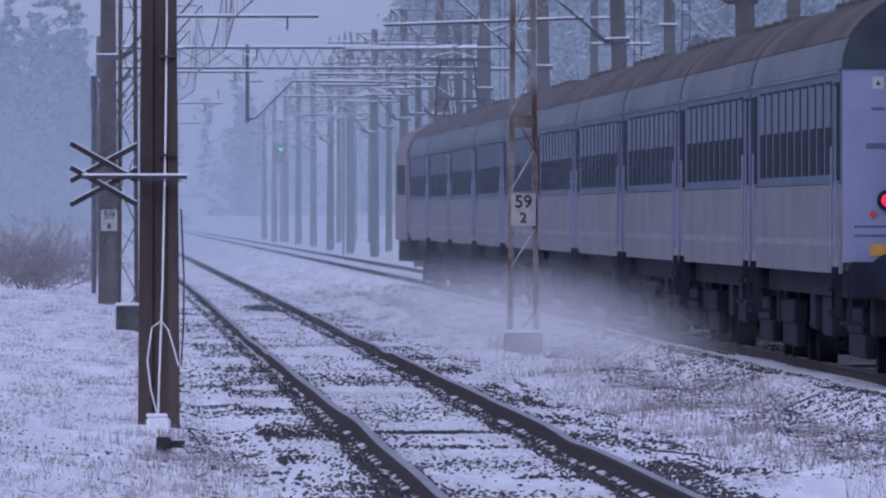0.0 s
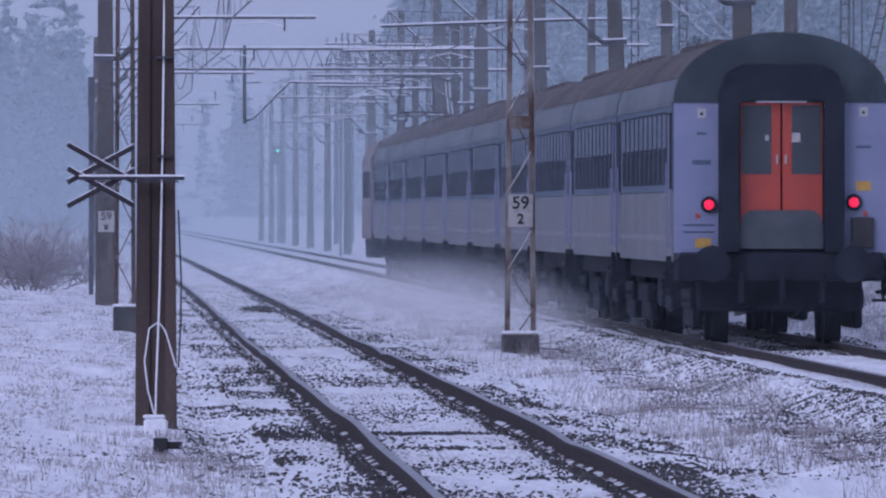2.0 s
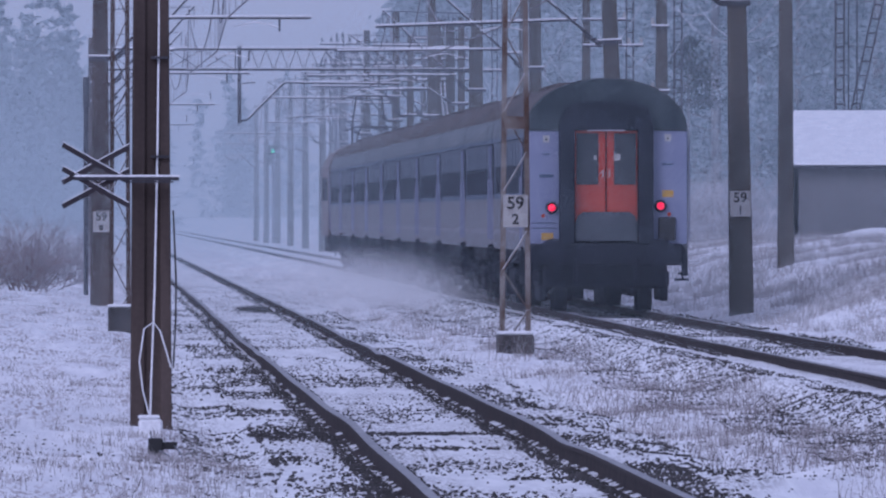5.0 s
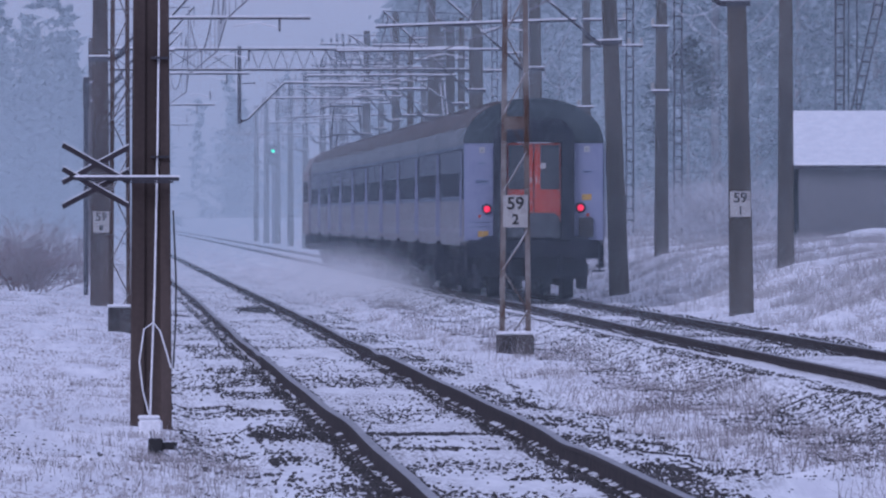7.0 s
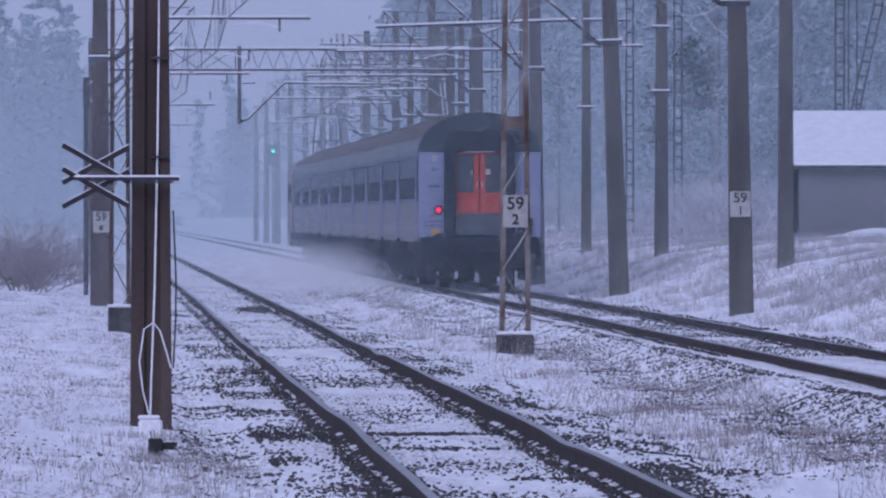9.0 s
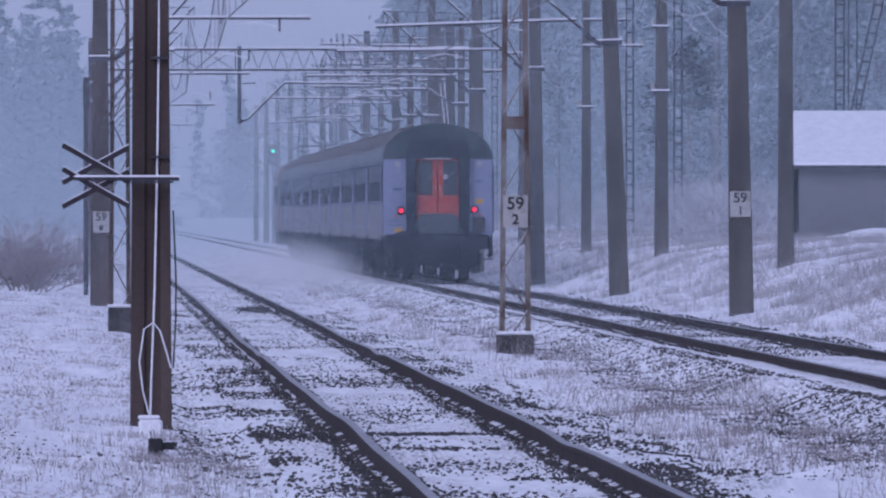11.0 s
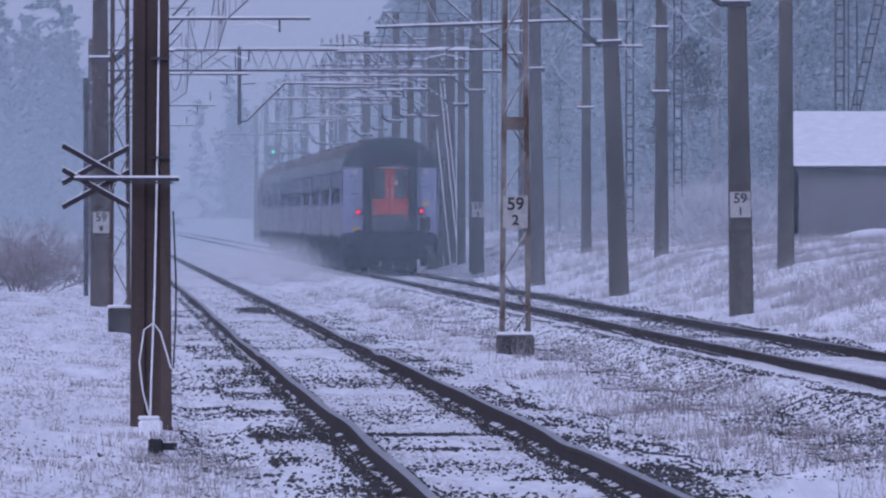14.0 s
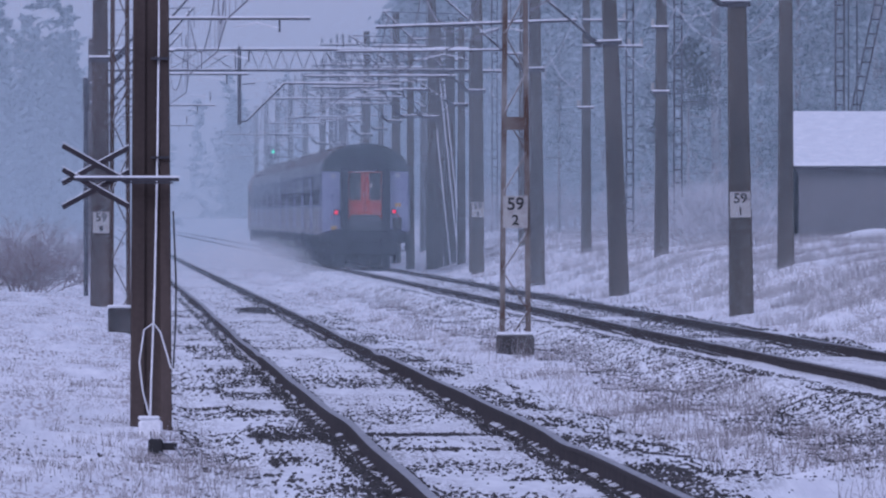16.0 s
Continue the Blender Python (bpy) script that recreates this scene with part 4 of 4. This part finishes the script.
# ---- overhead line ----
for cxx, base in ((2.97, [152.5, 226, 298, 370, 442, 514, 586, 658, 730, 802, 900]), (8.75, [246.4 + 71.6 * k for k in range(12)])):
    for n, (ya, yb) in enumerate(zip(base, base[1:])):
        st = 0.16 if n % 2 else -0.16
        span = thing("overhead_wire_span", "frosted contact wire hung from a sagging carrier by droppers", "overhead wire", (cxx, ya, 0), "overhead wire spans")
        L = yb - ya
        bm = bmesh.new()
        tube(bm, (-st, 0, 5.86), (st, L, 5.86), 0.018, n=4)
        part("contact_wire", bm, OVERHEAD, span)
        bm = bmesh.new()
        pts = [(-st + 2 * st * u, L * u, 7.75 - 1.55 * 4 * u * (1 - u)) for u in [i / 14 for i in range(15)]]
        path_tube(bm, pts, 0.022, 4)
        part("carrier_wire", bm, OVERHEAD, span)
        for i in range(1, 14, 2):
            x, y, z = pts[i]
            part("dropper", tubes(((x, y, z), (x, y, 5.86), 0.009), n=3), OVERHEAD, span)

# portal beam across both tracks
portal = thing("portal_beam", "frosted lattice portal beam with a hanging post", "gantry", (0, 552.0, 0))
ZB, ZT = 6.31, 6.93
part("chord", boxes((0.1, 11.8, -0.04, 0.04, ZB - 0.04, ZB + 0.03)), DARKSTEEL, portal)
part("chord", boxes((0.1, 11.8, -0.04, 0.04, ZT - 0.03, ZT + 0.04)), DARKSTEEL, portal)
part("chord_snow", boxes((0.1, 11.8, -0.05, 0.05, ZT + 0.041, ZT + 0.09)), CAP, portal)
part("chord_snow", boxes((0.1, 11.8, -0.05, 0.05, ZB + 0.031, ZB + 0.055)), CAP, portal)
for k in range(28):
    x = 4.72 + 0.235 * k
    a, b = (ZB, ZT) if k % 2 == 0 else (ZT, ZB)
    part("brace", tubes(((x, -0.03, a), (x + 0.235, -0.03, b), 0.017), n=4), DARKSTEEL, portal)
for x in (0.3, 1.35, 2.4, 3.45):
    part("brace", tubes(((x, -0.03, ZB), (x + 1.0, -0.03, ZT), 0.017), n=4), DARKSTEEL, portal)
    part("brace", tubes(((x + 1.0, 0.03, ZB), (x, 0.03, ZT), 0.017), n=4), DARKSTEEL, portal)
    part("upright", boxes((x + 1.005, x + 1.045, -0.03, 0.03, ZB, ZT)), DARKSTEEL, portal)
part("hanging_post", boxes((4.54, 4.66, -0.06, 0.06, 4.62, 7.05)), DARKSTEEL, portal)
part("hanging_strut", tubes(((4.6, 0, 4.7), (4.85, 0, 4.75), 0.035), ((4.85, 0, 4.75), (6.0, 0, 5.9), 0.032), ((6.0, 0, 5.9), (9.6, 0, 5.86), 0.028)), DARKSTEEL, portal)
part("strut_snow", tubes(((4.85, 0, 4.79), (6.0, 0, 5.94), 0.02), ((6.0, 0, 5.935), (9.6, 0, 5.895), 0.02)), CAP, portal)
part("steady_arm", tubes(((4.7, 0, 5.88), (5.1, 0, 5.9), 0.02)), DARKSTEEL, portal)
part("leg", boxes((11.75, 12.1, -0.15, 0.15, -0.3, 7.3), bev=0.02), CONCRETE, portal)
part("leg", boxes((-0.1, 0.2, -0.15, 0.15, -0.3, 7.3), bev=0.02), CONCRETE_DARK, portal)

# crossed arms and short insulator stubs over the crowded masts further on
rs = random.Random(8)
for k, (px_, d) in enumerate(((12.3, 590), (12.6, 640), (11.0, 612), (13.1, 700), (12.4, 760), (13.0, 850), (12.7, 940))):
    h = 8.6 + rs.uniform(-0.6, 0.8)
    p = thing("feeder_pole", "frosted pole with crossarms and insulators in the mist", "utility pole", (px_, d, ground_z(px_) - 0.1), "feeder poles in the mist")
    part("post", taper_post(0.30, 0.2, 0.3, 0.2, h), CONCRETE, p)
    for q in range(3):
        z = h - 0.3 - q * 0.75
        a, b = rs.uniform(-1.5, -0.7), rs.uniform(0.6, 1.4)
        arm = part("crossarm", boxes((a, b, -0.2, -0.12, z - 0.04, z + 0.03)), DARKSTEEL, p)
        part("crossarm_snow", boxes((a, b, -0.22, -0.11, z + 0.031, z + 0.075)), CAP, arm)
        for xx in (a + 0.08, a + 0.5, b - 0.08):
            part("insulator", tubes(((xx, -0.16, z + 0.07), (xx, -0.16, z + 0.25), 0.05, 0.035), n=6), GALV, arm)
for o in [o for o in scene.objects if o.name.startswith("feeder_pole")]:
    cantilever(o, -1, o.location.x - 8.75 + rs.uniform(-0.5, 0.5), 7.5 + rs.uniform(-0.4, 0.5), rs.choice((-0.8, 0.2, 1.4)), 5.9 + rs.uniform(-0.3, 0.6), 5.4, 0.026)
thin_post = thing("marker_pole", "slim dark steel pole on the bank", "pole", (-0.13, 405.0, -0.1))
part("shaft", tubes(((0, 0, -0.3), (0, 0, 5.0), 0.055), n=8), DARKSTEEL, thin_post)
part("cap", tubes(((0, 0, 4.3), (0, 0, 5.02), 0.07), n=8), DARKSTEEL, thin_post)
anchor = thing("anchor_mast", "pair of concrete anchor masts with frosted stay wires", "catenary mast", (11.75, 606.0, -0.1))
part("post", taper_post(0.55, 0.34, 0.4, 0.3, 8.6), CONCRETE, anchor)
bm = taper_post(0.42, 0.28, 0.4, 0.3, 8.4)
bmesh.ops.transform(bm, matrix=Matrix.Translation((0.5, 0, 0)) @ Matrix.Shear("XZ", 4, (-0.03, 0)), verts=bm.verts[:])
part("raking_post", bm, CONCRETE, anchor)
for dx in (0.16, -0.12, 0.3):
    part("stay_wire", tubes(((dx, -0.3, 6.4), (dx + 0.55, -6.0, -0.1), 0.022), n=4), WIRE, anchor)
part("snow_stub", boxes((0.6, 0.85, -6.1, -5.7, -0.2, 0.3), bev=0.04), CAP, anchor)

# ---- ladder-like pylons at the wood's edge ----
for x, y, lean in ((19.5, 462, 0.0), (17.0, 514, 0), (17.0, 560, 0), (17.0, 748, 0), (17.2, 860, 0), (13.4, 985, 0), (14.0, 1010, 0)):
    p = thing("lattice_pylon", "slim frosted ladder-like steel pylon", "pylon", (x, y, ground_z(x) - 0.1), "slim pylons at the wood's edge")
    for sx in (-0.11, 0.11):
        part("chord", boxes((sx - 0.03, sx + 0.03, -0.03, 0.03, 0.0, 10.5)), DARKSTEEL, p)
        if y < 500:
            part("chord", boxes((sx + 0.33, sx + 0.37, 0.3, 0.34, 0.0, 10.5)), DARKSTEEL, p)
            part("raking_chord", tubes(((sx + 0.1, 0.1, 2.0), (sx + 1.75, 0.1, 9.5), 0.035), n=4), DARKSTEEL, p)
    for k in range(28):
        z = 0.2 + k * 0.37
        part("rung", boxes((-0.10, 0.10, -0.02, 0.02, z, z + 0.05)), DARKSTEEL, p)
        if y < 500 and z > 2.2:
            xr = 0.22 * (z - 2.0) + 0.1
            part("rung", boxes((xr - 0.1, xr + 0.1, 0.08, 0.12, z, z + 0.05)), DARKSTEEL, p)

# the signal
sig = thing("railway_signal", "slim railway signal showing a green light", "signal", (11.8, 1150, 0.0))
part("post", tubes(((0, 0, -0.3), (0, 0, 5.2), 0.11), n=10), GALV, sig)
hd = part("signal_head", boxes((-0.38, 0.38, -0.15, 0.15, 5.05, 6.35), bev=0.08), BLACK, sig)
part("green_lamp", tubes(((-0.05, -0.15, 5.98), (-0.05, -0.2, 5.98), 0.075), n=16), GREEN, hd, "lit green lamp")

for x, z in ((14.25, 0.55), (14.55, 0.62)):
    p = thing("marker_post", "short dark post with a round cap of snow", "post", (x, 378 + x, ground_z(x) - 0.05), "short capped posts")
    part("post", tubes(((0, 0, -0.2), (0, 0, 0.38), 0.08, 0.09), n=10), BLACK, p)
    part("snow_cap", tubes(((0, 0, 0.38), (0, 0, 0.46), 0.10, 0.05), n=10), CAP, p)


# ---- bare shrubs ----
def shrub(seed, h, spread, stems, mat, label, x, y, grp):
    rnd = random.Random(seed)
    bm_v, bm_f = [], []

    def twig(p, d, length, r, depth):
        q = p + d * length
        a = d.orthogonal().normalized()
        b = len(bm_v)
        bb = d.cross(a)
        for c, rad in ((p, r), (q, r * 0.55)):
            for k in range(3):
                bm_v.append(tuple(c + (a * math.cos(2.094 * k) + bb * math.sin(2.094 * k)) * rad))
        for k in range(3):
            bm_f.append((b + k, b + (k + 1) % 3, b + 3 + (k + 1) % 3, b + 3 + k))
        if depth:
            for _ in range(rnd.randint(2, 4)):
                nd = (d + Vector((rnd.gauss(0, 0.7), rnd.gauss(0, 0.7), rnd.gauss(0.05, 0.4)))).normalized()
                twig(p + d * length * rnd.uniform(0.4, 1.0), nd, length * rnd.uniform(0.45, 0.75), r * 0.6, depth - 1)

    for _ in range(stems):
        d = Vector((rnd.gauss(0, 0.6), rnd.gauss(0, 0.6), 1)).normalized()
        twig(Vector((rnd.gauss(0, spread * 0.35), rnd.gauss(0, spread * 0.35), -0.1)), d, h * rnd.uniform(0.3, 0.5), 0.018, 3)
    s_ = thing("shrub", label, "shrub", (x, y, ground_z(x) - 0.03), grp)
    me = bpy.data.meshes.new("branchwork")
    me.from_pydata(bm_v, [], bm_f)
    part("branchwork", me, mat, s_)
    me.materials.append(mat)
    return s_


FROSTTWIG = simple("frost_coated_twigs", (0.30, 0.30, 0.32), (0.70, 0.71, 0.74), 1.5, 0.95)
s1 = shrub(1, 2.2, 0.9, 26, TWIG, "bare brown thicket dusted with frost", -1.3, 420, "thickets on the bank")
s2 = shrub(2, 1.8, 0.8, 22, TWIG, "bare brown thicket dusted with frost", -2.3, 432, "thickets on the bank")
for x, y in ((-3.2, 445), (-0.7, 470), (-2.0, 500), (-3.4, 540), (-1.6, 410), (-2.8, 600), (-1.2, 620)):
    copy_thing(rs.choice((s1, s2)), pose(x, y, ground_z(x) - 0.03, 0, 0, rs.uniform(0, 360)))
f1 = shrub(3, 2.6, 1.0, 24, FROSTTWIG, "frost-coated bare shrub at the wood's edge", 16.6, 470, "frosted shrubs at the wood's edge")
f2 = shrub(4, 3.4, 1.1, 20, FROSTTWIG, "tall frost-coated bare shrub at the wood's edge", 17.8, 500, "frosted shrubs at the wood's edge")
for x, y in ((15.9, 452), (16.4, 447), (15.5, 457), (-3.0, 452), (-1.6, 448), (-2.3, 480), (-4.2, 470), (-0.9, 505)):
    copy_thing(f1, pose(x, y, ground_z(x) - 0.05, 0, 0, rs.uniform(0, 360)))
for k in range(24):
    y = 470 + k * 22 + rs.uniform(-5, 5)
    x = rs.uniform(15.8, 21)
    copy_thing(rs.choice((f1, f2)), pose(x, y, ground_z(x) - 0.05, 0, 0, rs.uniform(0, 360)))


# ---- ballast stones and dead grass, spread evenly as seen along the line ----
def field_z(x, y):
    a = np.where((x > 1.4) & (x < 4.5), 0.16, np.where((x > 7.3) & (x < 10.3), 0.16, 1.0))
    return np.interp(x, PX, PZ) + rough_field(x, y) * a


def scatter(n, x0, x1, y0, y1, seed, keep=None):
    r = np.random.RandomState(seed)
    inv = r.uniform(1 / y1, 1 / y0, n)
    x, y = r.uniform(x0, x1, n), 1 / inv
    if keep is not None:
        k = keep(x, y, r)
        x, y = x[k], y[k]
    return x, y, field_z(x, y), r


CORNER = np.array([(-1, -1, -1), (1, -1, -1), (1, 1, -1), (-1, 1, -1), (-1, -1, 1), (1, -1, 1), (1, 1, 1), (-1, 1, 1)], float)
QUAD = np.array([(4, 5, 6, 7), (0, 1, 5, 4), (1, 2, 6, 5), (2, 3, 7, 6), (3, 0, 4, 7)])


def stones(name, label, sets):
    V, Q, base = [], [], 0
    for x, y, z, r, lo, hi in sets:
        n = len(x)
        size = r.uniform(lo, hi, n)[:, None, None] * r.uniform(0.5, 1.3, (n, 1, 3)) * np.array([1.0, 1.1, 0.85])
        pts = CORNER[None] * size * r.uniform(0.55, 1.0, (n, 8, 1))
        th = r.uniform(0, 6.28, n)[:, None]
        px_, py_ = pts[..., 0] * np.cos(th) - pts[..., 1] * np.sin(th), pts[..., 0] * np.sin(th) + pts[..., 1] * np.cos(th)
        tilt = r.normal(0, 0.3, (n, 1))
        pts = np.stack([px_ + x[:, None], py_ + y[:, None], pts[..., 2] + tilt * px_ + z[:, None] + 0.004], -1)
        V.append(pts.reshape(-1, 3))
        Q.append((QUAD[None] + (np.arange(n) * 8)[:, None, None] + base).reshape(-1, 4))
        base += n * 8
    me = bpy.data.meshes.new(name)
    me.from_pydata(np.concatenate(V).tolist(), [], np.concatenate(Q).tolist())
    me.materials.append(STONE)
    return tagged(new(name, me), label, "ballast", kind="stuff")


def clumpy(limit, rails):
    def keep(x, y, r):
        v = np.sin(x * 3.1 + np.sin(y * 0.21) * 2) + np.sin(x * 1.3 - y * 0.13 + 1) + np.sin(y * 0.37 + x * 0.7) + r.normal(0, 0.7, len(x))
        ok = v > limit
        for c in rails:
            ok &= np.abs(x - c) > 0.10
        return ok
    return keep


sets = []
for n, x0, x1, y0, y1, lim, lo, hi, sd in ((20000, 0.7, 5.1, 108, 480, 0.25, 0.006, 0.015, 1), (12000, 0.75, 2.05, 108, 360, -0.2, 0.006, 0.017, 2), (25000, 5.8, 7.6, 122, 440, -1.3, 0.006, 0.016, 3),
                                       (4500, 10.1, 10.9, 220, 560, -0.6, 0.009, 0.022, 4), (6500, 8.1, 9.4, 220, 520, -1.0, 0.005, 0.013, 5), (9000, 3.85, 4.9, 108, 360, -0.2, 0.007, 0.018, 6), (9000, -5.0, 0.6, 108, 420, 0.6, 0.005, 0.012, 7), (2600, 4.9, 6.0, 108, 190, -0.2, 0.005, 0.013, 8)):
    x, y, z, r = scatter(n, x0, x1, y0, y1, sd, clumpy(lim, RAILS))
    sets.append((x, y, z, r, lo, hi))
for cxx, cyy, sx, sy, n, sd in ((3.37, 361, 0.17, 5.0, 1500, 11), (2.95, 156, 0.42, 0.6, 330, 12), (1.35, 154, 0.35, 1.0, 260, 13), (2.9, 145, 0.4, 0.5, 140, 14), (1.2, 140, 0.3, 1.5, 120, 15), (3.4, 128, 0.25, 0.4, 90, 16), (1.1, 128, 0.35, 1.5, 110, 17), (2.9, 205, 0.45, 4.0, 260, 18)):
    r = np.random.RandomState(sd)
    x, y = r.normal(cxx, sx, n), r.normal(cyy, sy, n)
    k = np.all([np.abs(x - c) > 0.1 for c in RAILS], axis=0)
    x, y = x[k], y[k]
    sets.append((x, y, field_z(x, y), r, 0.008, 0.02))
for c in RAILS:
    for side in (-1, 1):
        r = np.random.RandomState(int(c * 100) + side)
        n = 3000 if c < 5 else 1500
        y = 1 / r.uniform(1 / 420, 1 / (112 if c < 5 else 220), n)
        x = c + side * np.where(r.uniform(0, 1, n) < 0.5, np.abs(r.normal(0.170, 0.028, n)), np.abs(r.normal(0.105, 0.03, n)))
        sets.append((x, y, field_z(x, y), r, 0.007, 0.016))
stones("ballast_stones", "dark angular ballast stones poking through thin snow", sets)


def blades(name, label, sets, mat, thick=0.0021):
    V, T = [], []
    base = 0
    for x, y, z, r, lo, hi, per in sets:
        for xx, yy, zz in zip(x, y, z):
            for _ in range(per):
                h = r.uniform(lo, hi)
                bx, lx = xx + r.normal(0, 0.05), r.normal(0, 0.42) * h
                by = yy + r.normal(0, 0.1)
                w = thick * r.uniform(0.6, 1.6)
                V += [(bx - w, by, zz - 0.02), (bx + w, by, zz - 0.02), (bx + lx * 0.4 + w * 0.8, by, zz + h * 0.6), (bx + lx * 0.4 - w * 0.8, by, zz + h * 0.6), (bx + lx, by + 0.02, zz + h)]
                T += [(base, base + 1, base + 2, base + 3), (base + 3, base + 2, base + 4)]
                base += 5
    me = bpy.data.meshes.new(name)
    me.from_pydata(V, [], T)
    me.materials.append(mat)
    return tagged(new(name, me), label, "grass", kind="stuff")


def patchy(limit):
    def keep(x, y, r):
        return np.sin(x * 2.3 + y * 0.05) + np.sin(y * 0.11 - x) + np.sin(y * 0.31 + 2 * x) + r.normal(0, 0.8, len(x)) > limit
    return keep


gs = []
for n, x0, x1, y0, y1, lim, lo, hi, per, sd in ((5200, -5.5, 0.3, 108, 520, 0.3, 0.010, 0.045, 6, 31), (2600, 4.7, 7.0, 150, 560, 0.3, 0.02, 0.11, 5, 32), (760, 5.0, 6.9, 112, 420, 0.4, 0.15, 0.46, 3, 33),
                                            (160, -5.0, 0.2, 108, 450, 0.6, 0.06, 0.16, 5, 35), (1600, 0.3, 1.2, 108, 400, 0.4, 0.02, 0.09, 5, 36)):
    x, y, z, r = scatter(n, x0, x1, y0, y1, sd, patchy(lim))
    gs.append((x, y, z, r, lo, hi, per))
for n, x0, x1, y0, y1, sd, lo, hi in ((230, -5.2, 0.5, 108, 480, 61, 0.02, 0.085), (110, 4.9, 7.0, 140, 480, 62, 0.04, 0.16)):
    r = np.random.RandomState(sd)
    y = np.repeat(1 / r.uniform(1 / y1, 1 / y0, n), 9)
    x = np.repeat(r.uniform(x0, x1, n), 9) + r.normal(0, 0.10, len(y))
    y = y + r.normal(0, 0.5, len(y))
    gs.append((x, y, field_z(x, y), r, lo, hi, 5))
blades("dead_grass", "dead frosted grass and weed stalks standing in snow", gs, STALK)
gs = []
for n, x0, x1, y0, y1, lim, lo, hi, per, sd in ((6000, 11.2, 17.5, 250, 620, -0.4, 0.05, 0.28, 5, 34), (11000, 12.2, 20.5, 260, 440, -0.8, 0.05, 0.22, 6, 37), (6000, 12.6, 22, 440, 640, -0.8, 0.08, 0.3, 5, 38)):
    x, y, z, r = scatter(n, x0, x1, y0, y1, sd, patchy(lim))
    gs.append((x, y, z, r, lo, hi, per))
blades("bank_grass", "thick grey frosted grass on the railway bank", gs, TUFT)

# sleepers under the thin snow
smesh = mesh_of("sleeper", boxes((-1.28, 1.28, -0.13, 0.13, -0.36, -0.19), bev=0.015), SLEEPER)
for tr, (cxx, top, st) in zip((track_left, track_right), TRACKS):
    for k in range(150):
        ob = new("sleeper", smesh)
        ob.parent = tr
        ob.location = (cxx, (110 if tr is track_left else 190) + 0.62 * k, top)


def motions():
    step = 1.0
    for ob, ahead in train:
        x = 8.75
        rows = [(t, pose(x, rear_y(t) + ahead, RT)) for t in [k * step for k in range(17)]]
        walk(ob, rows)


motions()
